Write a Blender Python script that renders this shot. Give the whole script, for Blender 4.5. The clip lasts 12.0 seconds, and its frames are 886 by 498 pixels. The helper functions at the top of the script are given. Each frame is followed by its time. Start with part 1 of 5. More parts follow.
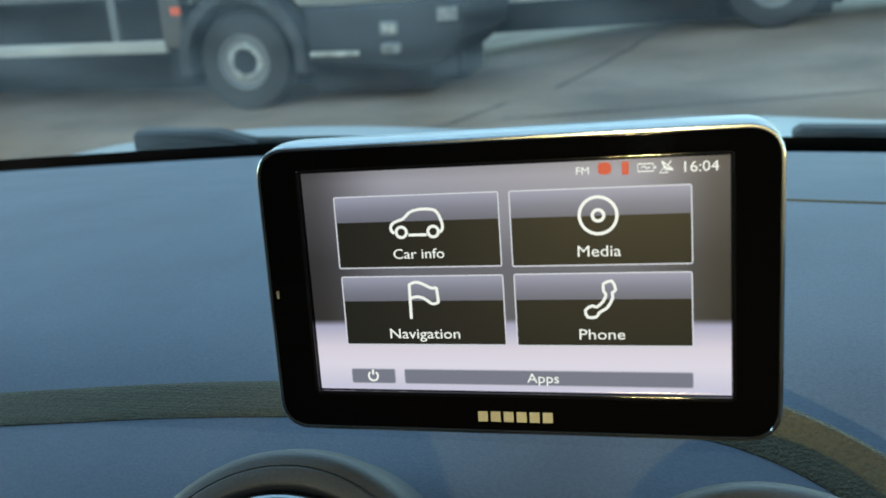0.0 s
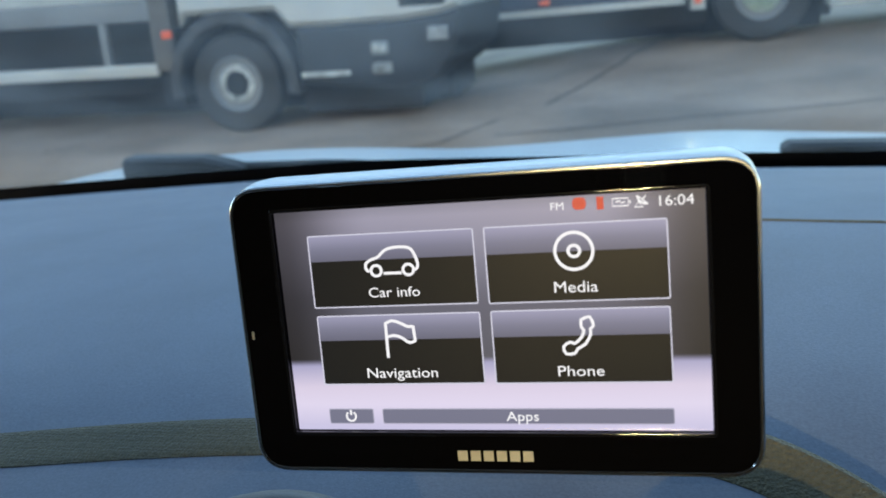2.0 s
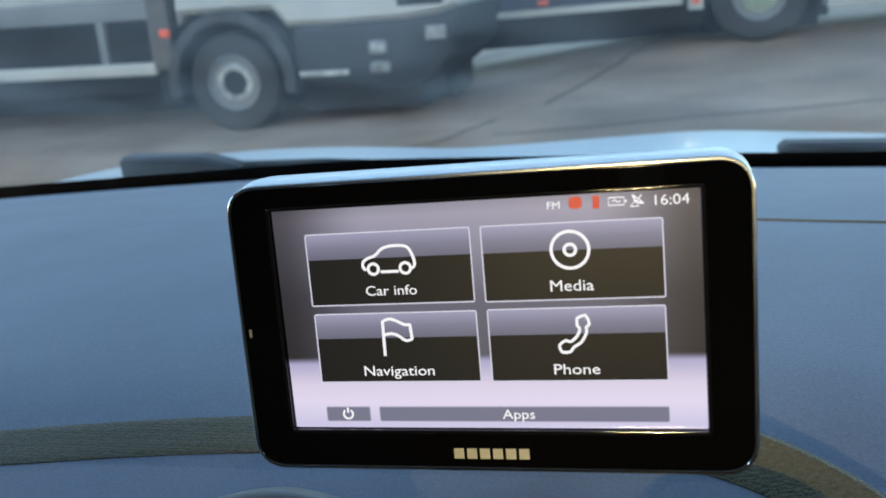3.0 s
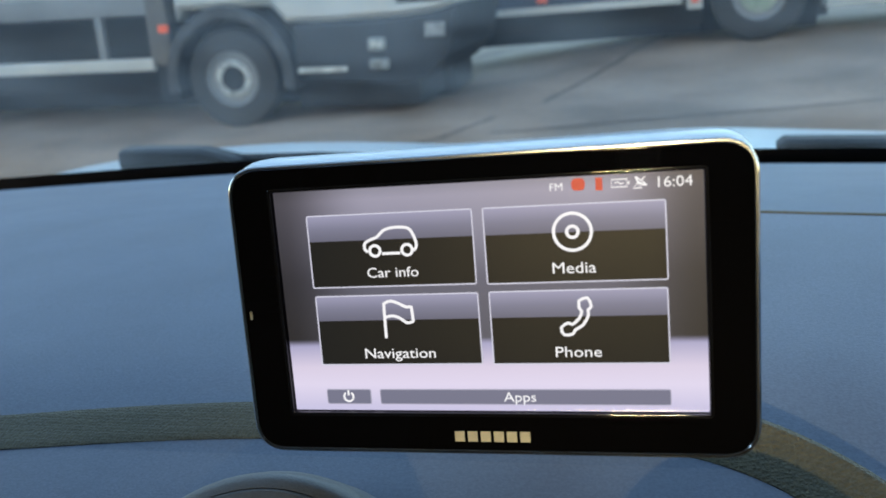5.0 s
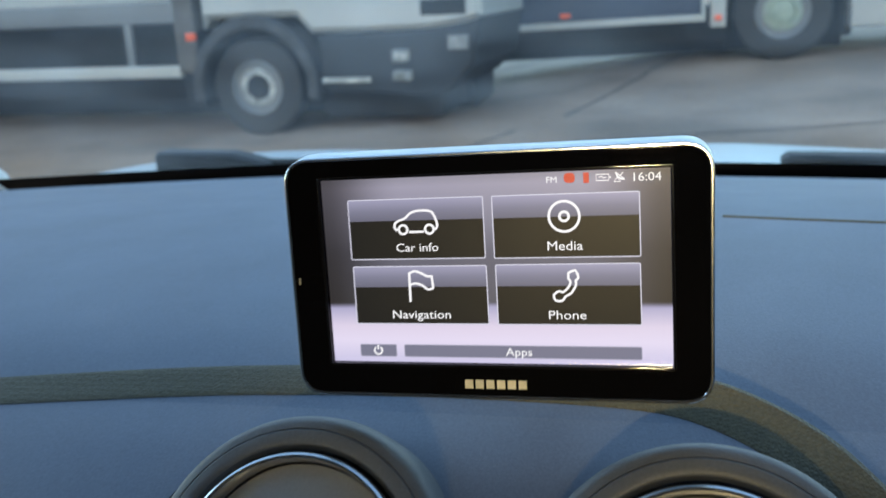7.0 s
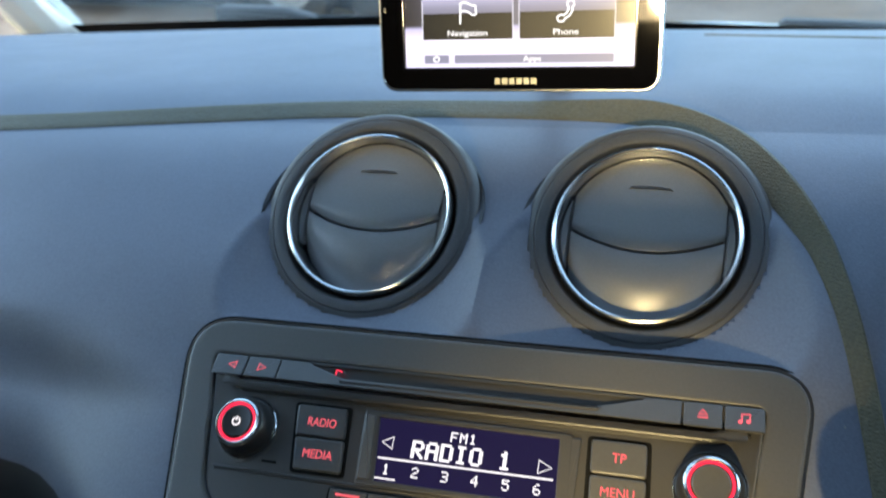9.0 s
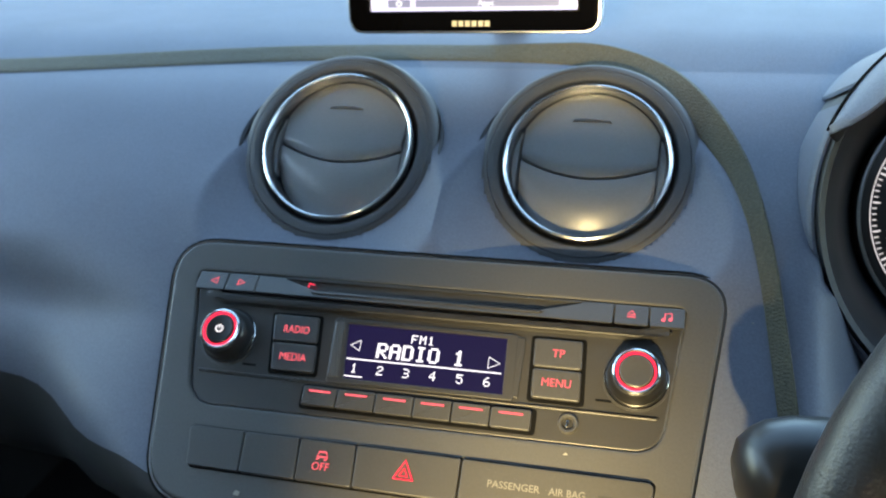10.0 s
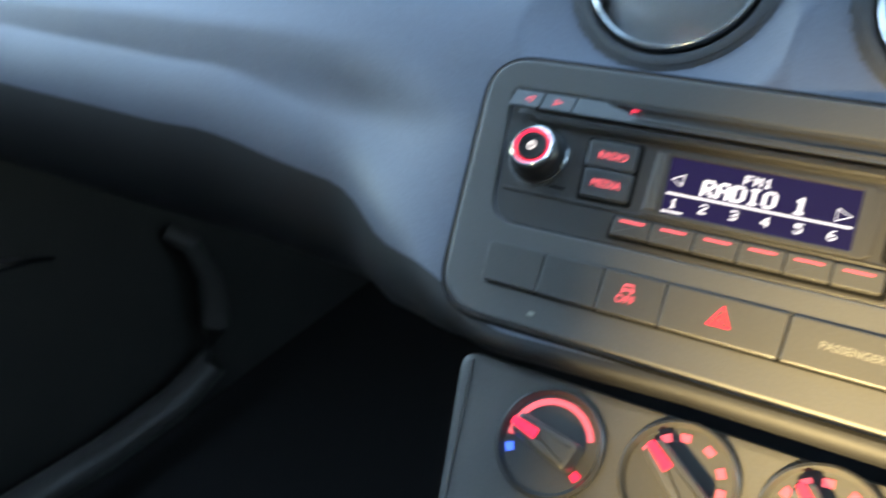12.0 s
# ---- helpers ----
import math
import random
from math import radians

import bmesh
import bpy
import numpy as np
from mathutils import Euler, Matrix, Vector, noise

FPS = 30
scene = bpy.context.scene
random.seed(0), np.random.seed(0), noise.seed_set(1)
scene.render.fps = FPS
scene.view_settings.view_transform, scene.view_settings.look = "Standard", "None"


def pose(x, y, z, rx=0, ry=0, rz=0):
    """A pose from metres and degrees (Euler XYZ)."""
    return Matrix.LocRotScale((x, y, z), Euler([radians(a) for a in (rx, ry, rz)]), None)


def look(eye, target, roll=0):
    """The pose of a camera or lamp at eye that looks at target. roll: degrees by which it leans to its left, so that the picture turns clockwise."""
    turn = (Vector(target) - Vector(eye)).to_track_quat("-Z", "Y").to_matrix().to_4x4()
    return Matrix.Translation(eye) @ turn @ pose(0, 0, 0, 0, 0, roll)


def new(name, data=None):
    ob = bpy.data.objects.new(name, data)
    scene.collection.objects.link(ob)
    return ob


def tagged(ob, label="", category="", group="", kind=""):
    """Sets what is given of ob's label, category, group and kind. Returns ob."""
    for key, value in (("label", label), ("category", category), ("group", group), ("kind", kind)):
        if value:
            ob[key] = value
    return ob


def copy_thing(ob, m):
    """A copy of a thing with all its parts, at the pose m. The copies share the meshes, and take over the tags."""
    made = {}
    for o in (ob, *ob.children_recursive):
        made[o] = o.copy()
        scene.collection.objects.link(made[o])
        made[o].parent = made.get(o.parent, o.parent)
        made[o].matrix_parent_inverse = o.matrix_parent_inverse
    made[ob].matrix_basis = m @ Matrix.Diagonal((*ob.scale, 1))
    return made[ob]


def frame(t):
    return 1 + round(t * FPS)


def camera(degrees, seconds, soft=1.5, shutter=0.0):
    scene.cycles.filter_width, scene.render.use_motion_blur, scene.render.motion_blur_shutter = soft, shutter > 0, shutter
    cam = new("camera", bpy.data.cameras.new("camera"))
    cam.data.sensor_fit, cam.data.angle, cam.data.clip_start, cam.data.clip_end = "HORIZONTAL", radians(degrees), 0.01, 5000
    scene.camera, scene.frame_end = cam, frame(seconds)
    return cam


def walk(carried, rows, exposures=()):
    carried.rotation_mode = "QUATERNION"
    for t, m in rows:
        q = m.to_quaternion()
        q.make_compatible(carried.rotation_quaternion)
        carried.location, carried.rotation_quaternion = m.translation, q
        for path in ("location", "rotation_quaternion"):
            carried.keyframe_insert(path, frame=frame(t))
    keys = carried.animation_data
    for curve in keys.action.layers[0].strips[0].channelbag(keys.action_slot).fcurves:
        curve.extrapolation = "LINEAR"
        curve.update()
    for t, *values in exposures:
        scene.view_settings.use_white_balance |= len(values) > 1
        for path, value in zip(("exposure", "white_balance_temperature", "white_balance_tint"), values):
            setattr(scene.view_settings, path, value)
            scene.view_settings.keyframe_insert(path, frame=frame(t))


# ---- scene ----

# ---- camera and walk ----
cam = camera(53.59, 12.0, soft=1.5, shutter=0.4)
# a small phone lens focused on the device: the yard beyond is a little soft
cam.data.dof.use_dof = True
cam.data.dof.focus_distance = 0.29
cam.data.dof.aperture_fstop = 18.0
PATH = [(0.0, 0.0422, -0.2150, 1.1397, 15.28, -17.63, -5.42),
        (0.5, 0.0430, -0.2132, 1.1393, 15.05, -17.33, -5.53),
        (1.0, 0.0460, -0.2116, 1.1438, 14.94, -17.03, -5.86),
        (1.5, 0.0472, -0.2117, 1.1460, 14.86, -16.73, -6.16),
        (2.0, 0.0468, -0.2094, 1.1435, 14.86, -16.56, -6.42),
        (2.5, 0.0464, -0.2106, 1.1427, 14.83, -16.51, -6.42),
        (3.0, 0.0473, -0.2105, 1.1436, 14.71, -16.61, -6.26),
        (5.0, 0.0459, -0.2114, 1.1395, 14.56, -16.76, -5.87),
        (5.5, 0.0464, -0.2128, 1.1409, 14.81, -16.63, -5.87),
        (6.0, 0.0482, -0.2173, 1.1440, 15.13, -16.48, -5.97),
        (6.5, 0.0503, -0.2258, 1.1420, 15.65, -16.27, -5.47),
        (7.0, 0.0591, -0.2623, 1.1445, 15.73, -15.87, -4.86),
        (7.4, 0.0570, -0.3105, 1.1336, 14.89, -15.58, -3.80),
        (7.5, 0.0569, -0.3208, 1.1279, 14.99, -15.71, -3.43),
        (7.6, 0.0547, -0.3294, 1.1218, 14.94, -15.82, -2.99),
        (7.7, 0.0545, -0.3382, 1.1146, 14.77, -16.00, -2.56),
        (9.3, 0.0988, -0.4372, 1.1048, 17.82, -22.58, -3.34),
        (9.5, 0.1019, -0.4472, 1.1058, 17.08, -23.06, -3.17),
        (10.0, 0.1101, -0.4681, 1.1028, 15.74, -23.90, -2.61),
        (10.5, 0.1056, -0.4661, 1.0996, 15.73, -24.85, -2.34),
        (11.0, 0.0866, -0.4686, 1.0939, 17.48, -25.63, -2.65),
        (11.5, 0.0835, -0.4774, 1.0781, 23.46, -26.13, -3.40),
        (11.7, 0.0760, -0.4859, 1.0689, 25.99, -26.48, -2.51),
        (12.0, 0.0746, -0.4731, 1.0489, 33.58, -28.13, -2.55)]


def eye_pose(x, y, z, yaw, pitch, roll):
    """A camera pose: yaw to the left of +y, pitch up, roll, in degrees."""
    a, b = radians(yaw), radians(pitch)
    ahead = Vector((-math.sin(a) * math.cos(b), math.cos(a) * math.cos(b), math.sin(b)))
    return look((x, y, z), Vector((x, y, z)) + ahead, roll)


walk(cam, [(t, eye_pose(*row)) for t, *row in PATH],
     exposures=[(0.0, 3.4, 6650, -4), (1.0, 3.45, 6400, 9), (6.5, 3.45, 6400, 9), (7.7, 3.75, 6350, 9), (9.3, 4.45, 6600, 9), (10.0, 4.55, 6600, 9), (10.6, 4.58, 6200, 9), (11.3, 4.58, 5950, 9), (11.6, 4.75, 6100, 9), (12.0, 5.08, 6900, 9)])

# ---- world and sun ----
SUN_WAY = Vector((-0.015, -0.987, 0.159)).normalized()   # towards the sun: low, behind the car
world = bpy.data.worlds.new("sky")
scene.world = world
world.use_nodes = True
wn = world.node_tree.nodes
wl = world.node_tree.links
sky = wn.new("ShaderNodeTexSky")
sky.sky_type = "NISHITA"
sky.sun_disc = False
sky.sun_elevation = math.asin(SUN_WAY.z)
sky.sun_rotation = math.atan2(SUN_WAY.x, SUN_WAY.y)
sky.air_density = 1.0
sky.dust_density = 0.6
wl.new(sky.outputs["Color"], wn["Background"].inputs["Color"])
wn["Background"].inputs["Strength"].default_value = 0.15

sun = new("sun", bpy.data.lights.new("sun", "SUN"))
sun.data.energy = 1.2
sun.data.angle = radians(4.0)
sun.data.color = (1.0, 0.76, 0.36)
sun.matrix_world = look(SUN_WAY * 20, (0, 0, 0))

# ---- materials ----
LIT = 0.086   # how bright lit screens and lamps are beside the daylight


def mat(name, color, rough=0.5, metal=0.0, spec=0.5, grain=0.0, grain_size=900.0, blotch=0.0, blotch_size=12.0,
        bump=0.0, bump_size=1500.0, cells=0.0, square=False, emit=None, power=0.0, coat=0.0, coat_rough=0.06, rough_var=0.0):
    """A Principled material: colour with fine grain and larger blotches, bump relief, and varying roughness."""
    m = bpy.data.materials.new(name)
    m.use_nodes = True
    n, l = m.node_tree.nodes, m.node_tree.links
    b = n["Principled BSDF"]
    b.inputs["Base Color"].default_value = (*color, 1)
    b.inputs["Roughness"].default_value = rough
    b.inputs["Metallic"].default_value = metal
    b.inputs["Specular IOR Level"].default_value = spec
    b.inputs["Coat Weight"].default_value = coat
    b.inputs["Coat Roughness"].default_value = coat_rough
    tc = n.new("ShaderNodeTexCoord")
    if grain or blotch:
        mixed = None
        for amount, size in ((grain, grain_size), (blotch, blotch_size)):
            if not amount:
                continue
            t = n.new("ShaderNodeTexNoise")
            t.inputs["Scale"].default_value = size
            t.inputs["Detail"].default_value = 4
            l.new(tc.outputs["Object"], t.inputs["Vector"])
            r = n.new("ShaderNodeMapRange")
            r.inputs["From Min"].default_value, r.inputs["From Max"].default_value = 0.3, 0.7
            r.inputs["To Min"].default_value, r.inputs["To Max"].default_value = 1 - amount, 1 + amount
            l.new(t.outputs["Fac"], r.inputs["Value"])
            if mixed is None:
                mixed = r.outputs["Result"]
            else:
                q = n.new("ShaderNodeMath")
                q.operation = "MULTIPLY"
                l.new(mixed, q.inputs[0])
                l.new(r.outputs["Result"], q.inputs[1])
                mixed = q.outputs["Value"]
        v = n.new("ShaderNodeVectorMath")
        v.operation = "SCALE"
        v.inputs[0].default_value = color
        l.new(mixed, v.inputs["Scale"])
        l.new(v.outputs["Vector"], b.inputs["Base Color"])
    if rough_var:
        t = n.new("ShaderNodeTexNoise")
        t.inputs["Scale"].default_value = 35
        t.inputs["Detail"].default_value = 6
        l.new(tc.outputs["Object"], t.inputs["Vector"])
        r = n.new("ShaderNodeMapRange")
        r.inputs["To Min"].default_value, r.inputs["To Max"].default_value = rough - rough_var, rough + rough_var
        l.new(t.outputs["Fac"], r.inputs["Value"])
        l.new(r.outputs["Result"], b.inputs["Roughness"])
    if bump:
        t = n.new("ShaderNodeTexVoronoi" if cells else "ShaderNodeTexNoise")
        t.inputs["Scale"].default_value = cells or bump_size
        t.inputs["Detail"].default_value = (0 if square else 1) if cells else 3
        if square:
            t.distance = "CHEBYCHEV"
            t.inputs["Randomness"].default_value = 0.45
        l.new(tc.outputs["Object"], t.inputs["Vector"])
        k = n.new("ShaderNodeBump")
        k.inputs["Strength"].default_value = bump
        k.inputs["Distance"].default_value = 0.0009 if cells else 0.0004
        l.new(t.outputs["Distance" if cells else "Fac"], k.inputs["Height"])
        l.new(k.outputs["Normal"], b.inputs["Normal"])
    if emit:
        b.inputs["Emission Color"].default_value = (*emit, 1)
        b.inputs["Emission Strength"].default_value = power * LIT
    return m


DASH = mat("dash_plastic", (0.106, 0.120, 0.157), 0.45, spec=0.5, grain=0.12, blotch=0.08, bump=0.35, bump_size=1300, rough_var=0.04)
PAD = mat("dash_pad_foam", (0.112, 0.132, 0.173), 0.58, spec=0.28, grain=0.12, blotch=0.08, bump=0.35, bump_size=1100, rough_var=0.04)
STRIP = mat("strip_grain", (0.076, 0.069, 0.042), 0.55, spec=0.3, grain=0.2, grain_size=700, bump=0.8, cells=800, square=True)
PANEL = mat("panel_plastic", (0.074, 0.073, 0.071), 0.40, grain=0.08, bump=0.15, bump_size=2500, rough_var=0.04)
RADIO = mat("radio_plastic", (0.044, 0.043, 0.042), 0.33, grain=0.06, bump=0.1, bump_size=2500, rough_var=0.04)
KEYCAP = mat("key_plastic", (0.060, 0.059, 0.057), 0.36, grain=0.06, bump=0.1, bump_size=2500, rough_var=0.04)
BLACK = mat("black_void", (0.004, 0.004, 0.004), 0.7, spec=0.1)
GLOSS = mat("gloss_black", (0.0015, 0.0015, 0.002), 0.03, spec=0.08)
BEZEL_EDGE = mat("bezel_bevel", (0.003, 0.003, 0.004), 0.05, spec=0.7)
CHROME = mat("chrome", (0.62, 0.63, 0.64), 0.2, metal=1.0, rough_var=0.05)
CASING = mat("device_casing", (0.46, 0.55, 0.63), 0.32, metal=0.1, rough_var=0.05)
FLANGE = mat("vent_flange", (0.060, 0.062, 0.067), 0.5, spec=0.5, grain=0.12, bump=0.35, bump_size=1300)
KNOB = mat("knob_black", (0.014, 0.014, 0.014), 0.32, spec=0.5, rough_var=0.04)
# near-black that puts the shade of downward-turned surfaces into the colour
UNDER_SHADE = mat("underside_shade", (0.012, 0.012, 0.013), 0.6, grain=0.15, bump=0.3)
RIM = mat("device_rim", (0.40, 0.41, 0.42), 0.13, metal=1.0, rough_var=0.05)
LAMP_RED = mat("lit_red", (0.20, 0.01, 0.01), 0.4, emit=(1.0, 0.015, 0.06), power=0.95)
LAMP_PINK = mat("lit_pink", (0.25, 0.03, 0.03), 0.4, emit=(1.0, 0.13, 0.17), power=0.6)
KNOB_RING = mat("knob_metal", (0.24, 0.245, 0.25), 0.34, metal=1.0, rough_var=0.05)
LAMP_BLUE = mat("lit_blue", (0.02, 0.04, 0.3), 0.4, emit=(0.05, 0.15, 1.0), power=0.8)
PRINT = mat("white_print", (0.19, 0.185, 0.165), 0.5)
UI_WHITE = mat("screen_white", (0.02, 0.02, 0.02), 0.12, spec=0.05, coat=0.15, coat_rough=0.35, emit=(1.0, 0.98, 1.0), power=1.0)
UI_RED = mat("screen_red", (0.02, 0.003, 0.003), 0.5, emit=(1.0, 0.03, 0.03), power=0.55)
UI_EDGE = mat("screen_edge", (0.02, 0.02, 0.02), 0.12, spec=0.05, coat=0.15, coat_rough=0.35, emit=(0.75, 0.74, 0.88), power=0.9)
UI_BLACK = mat("screen_black", (0.004, 0.004, 0.004), 0.12, spec=0.05, coat=0.15, coat_rough=0.35, emit=(0.010, 0.011, 0.012), power=1.0)
UI_LINE = mat("screen_line", (0.02, 0.02, 0.02), 0.12, spec=0.05, emit=(0.42, 0.41, 0.52), power=1.0)
UI_BAR = mat("screen_bar", (0.003, 0.003, 0.003), 0.12, spec=0.05, coat=0.15, coat_rough=0.35, emit=(0.20, 0.20, 0.28), power=1.0)
LCD = mat("lcd_navy", (0.003, 0.003, 0.006), 0.2, emit=(0.007, 0.0045, 0.026), power=1.0)
LCD_ON = mat("lcd_lit", (0.02, 0.02, 0.02), 0.3, emit=(0.80, 0.76, 0.80), power=0.95)
FLAP = mat("flap_plastic", (0.180, 0.185, 0.195), 0.33, spec=0.75, grain=0.06, bump=0.1, bump_size=2500, rough_var=0.03)
COLLAR = mat("collar_plastic", (0.020, 0.022, 0.026), 0.42, spec=0.5, grain=0.1, bump=0.2, bump_size=1500)
BRAND = mat("brand_paint", (0.30, 0.29, 0.25), 0.4)


def ramp_mat(name, stops, axis, low, high, side=0.0):
    """A lit screen area whose colour runs along one axis of the object, darker towards the sides."""
    m = mat(name, (0.012, 0.012, 0.012), 0.12, spec=0.05, coat=0.15, coat_rough=0.35)
    n, l = m.node_tree.nodes, m.node_tree.links
    tc = n.new("ShaderNodeTexCoord")
    sep = n.new("ShaderNodeSeparateXYZ")
    l.new(tc.outputs["Object"], sep.inputs["Vector"])
    r = n.new("ShaderNodeMapRange")
    r.inputs["From Min"].default_value, r.inputs["From Max"].default_value = low, high
    l.new(sep.outputs[axis], r.inputs["Value"])
    c = n.new("ShaderNodeValToRGB")
    els = c.color_ramp.elements
    while len(els) < len(stops):
        els.new(0.5)
    for e, (at, col) in zip(els, stops):
        e.position, e.color = at, (*col, 1)
    l.new(r.outputs["Result"], c.inputs["Fac"])
    out = c.outputs["Color"]
    if side:
        q = n.new("ShaderNodeMath")
        q.operation = "ABSOLUTE"
        l.new(sep.outputs["X"], q.inputs[0])
        k = n.new("ShaderNodeMapRange")
        k.interpolation_type = "SMOOTHSTEP"
        k.inputs["From Min"].default_value, k.inputs["From Max"].default_value = 0.028, 0.056
        k.inputs["To Min"].default_value, k.inputs["To Max"].default_value = 1.0, 1.0 - side
        l.new(q.outputs["Value"], k.inputs["Value"])
        # the pale lower band keeps its full width
        g = n.new("ShaderNodeMapRange")
        g.inputs["From Min"].default_value, g.inputs["From Max"].default_value = -0.0135, -0.0115
        l.new(sep.outputs["Y"], g.inputs["Value"])
        mx = n.new("ShaderNodeMix")
        mx.data_type = "FLOAT"
        l.new(g.outputs["Result"], mx.inputs[0])
        mx.inputs[2].default_value = 1.0
        l.new(k.outputs["Result"], mx.inputs[3])
        v = n.new("ShaderNodeVectorMath")
        v.operation = "SCALE"
        l.new(out, v.inputs[0])
        l.new(mx.outputs[0], v.inputs["Scale"])
        out = v.outputs["Vector"]
    b = n["Principled BSDF"]
    l.new(out, b.inputs["Emission Color"])
    b.inputs["Emission Strength"].default_value = LIT
    return m


# ---- building helpers ----
def part(name, bm, material, parent=None, label="", smooth=True):
    """Links a bmesh as one mesh object, under a thing or a part."""
    me = bpy.data.meshes.new(name)
    bmesh.ops.recalc_face_normals(bm, faces=bm.faces)
    bm.to_mesh(me)
    bm.free()
    me.materials.append(material)
    if smooth:
        me.polygons.foreach_set("use_smooth", [True] * len(me.polygons))
        me.set_sharp_from_angle(angle=radians(28))
    ob = new(name, me)
    if parent is not None:
        ob.parent = parent
    return tagged(ob, label=label)


def thing(name, label, category, m=None, group="", kind=""):
    ob = new(name)
    ob.empty_display_size = 0.02
    if m is not None:
        ob.matrix_world = m
    return tagged(ob, label, category, group, kind)


def rounded(pts, r, seg=6):
    """A closed outline with rounded corners. r: one radius, or one for each corner."""
    out, n = [], len(pts)
    for i in range(n):
        p, a, b = Vector(pts[i]), Vector(pts[i - 1]), Vector(pts[(i + 1) % n])
        ri = r[i] if isinstance(r, (list, tuple)) else r
        da, db = (a - p), (b - p)
        if ri <= 1e-7:
            out += [p.copy() for _ in range(seg + 1)]
            continue
        ang = da.angle(db)
        d = min(ri / math.tan(ang / 2), da.length * 0.49, db.length * 0.49)
        s, e = p + da.normalized() * d, p + db.normalized() * d
        for k in range(seg + 1):
            t = k / seg
            out.append(s * (1 - t) ** 2 + p * 2 * t * (1 - t) + e * t * t)
    return out


def box2(x0, y0, x1, y1):
    return [(x0, y0), (x1, y0), (x1, y1), (x0, y1)]


def inset(loop, d):
    """The outline moved inwards by d (counter-clockwise outlines)."""
    n, out = len(loop), []
    for i in range(n):
        p = loop[i]
        k = 1
        while (loop[(i + k) % n] - p).length < 1e-7 and k < n:
            k += 1
        j = 1
        while (loop[i - j] - p).length < 1e-7 and j < n:
            j += 1
        t1, t2 = (p - loop[i - j]).normalized(), (loop[(i + k) % n] - p).normalized()
        m = Vector((-t1.y - t2.y, t1.x + t2.x))
        if m.length < 1e-6:
            m = Vector((-t1.y, t1.x))
        m.normalize()
        c = max(0.45, m.dot(Vector((-t1.y, t1.x))))
        out.append(p + m * d / c)
    return out


def rings(bm, loops, cap_first=True, cap_last=True):
    """Joins loops of equal length, given as 3D points, into a skin."""
    vs = [[bm.verts.new(p) for p in lp] for lp in loops]
    n = len(vs[0])
    for a, b in zip(vs, vs[1:]):
        for i in range(n):
            j = (i + 1) % n
            bm.faces.new((a[i], a[j], b[j], b[i]))
    if cap_first:
        bm.faces.new(list(reversed(vs[0])))
    if cap_last:
        bm.faces.new(vs[-1])
    return vs


def at(loop, z):
    return [(p.x, p.y, z) for p in loop]


def slab(loop, z0, z1, bev=0.0003, bm=None):
    """A plate with a rounded upper rim."""
    bm = bm or bmesh.new()
    rings(bm, [at(loop, z0), at(loop, z1 - bev), at(inset(loop, bev * 0.3), z1 - bev * 0.3), at(inset(loop, bev), z1), at(inset(loop, bev * 1.5), z1)])
    bmesh.ops.remove_doubles(bm, verts=bm.verts, dist=1e-7)
    return bm


def frame_slab(outer, inner, z0, z1, bev=0.0003, deep=None, bm=None):
    """A plate with a hole; deep: how far the hole's wall goes down."""
    bm = bm or bmesh.new()
    deep = z0 if deep is None else deep
    rings(bm, [at(outer, z0), at(outer, z1 - bev), at(inset(outer, bev * 0.3), z1 - bev * 0.3), at(inset(outer, bev), z1), at(inset(outer, bev * 1.5), z1), at(inset(inner, -bev * 1.5), z1), at(inset(inner, -bev), z1),
               at(inset(inner, -bev * 0.3), z1 - bev * 0.3), at(inner, z1 - bev), at(inner, deep)], False, False)
    bmesh.ops.remove_doubles(bm, verts=bm.verts, dist=1e-7)
    return bm


def lathe(profile, seg=48, bm=None, m=None):
    """Turns (radius, height) pairs about z."""
    bm = bm or bmesh.new()
    loops = []
    for r, z in profile:
        loops.append([Vector((r * math.cos(2 * math.pi * i / seg), r * math.sin(2 * math.pi * i / seg), z)) for i in range(seg)])
    if m is not None:
        loops = [[m @ p for p in lp] for lp in loops]
    open_ends = profile[0] != profile[-1]
    rings(bm, loops, open_ends and profile[0][0] > 1e-6, open_ends and profile[-1][0] > 1e-6)
    bmesh.ops.remove_doubles(bm, verts=bm.verts, dist=1e-7)
    return bm


def tube(pts, r, seg=10, bm=None, closed=False, flat=1.0):
    """A round bar along points; r may be a list."""
    bm = bm or bmesh.new()
    pts = [Vector(p) for p in pts]
    loops, n = [], len(pts)
    for i, p in enumerate(pts):
        a = pts[i - 1] if (closed or i) else p
        b = pts[(i + 1) % n] if (closed or i < n - 1) else p
        t = (b - a).normalized()
        up = Vector((0, 0, 1)) if abs(t.z) < 0.9 else Vector((0, 1, 0))
        u = t.cross(up).normalized()
        v = u.cross(t)
        ri = r[i] if isinstance(r, (list, tuple)) else r
        loops.append([p + u * ri * math.cos(2 * math.pi * k / seg) + v * ri * flat * math.sin(2 * math.pi * k / seg) for k in range(seg)])
    if closed:
        rings(bm, loops + [loops[0]], False, False)
        bmesh.ops.remove_doubles(bm, verts=bm.verts, dist=1e-7)
    else:
        rings(bm, loops)
    return bm


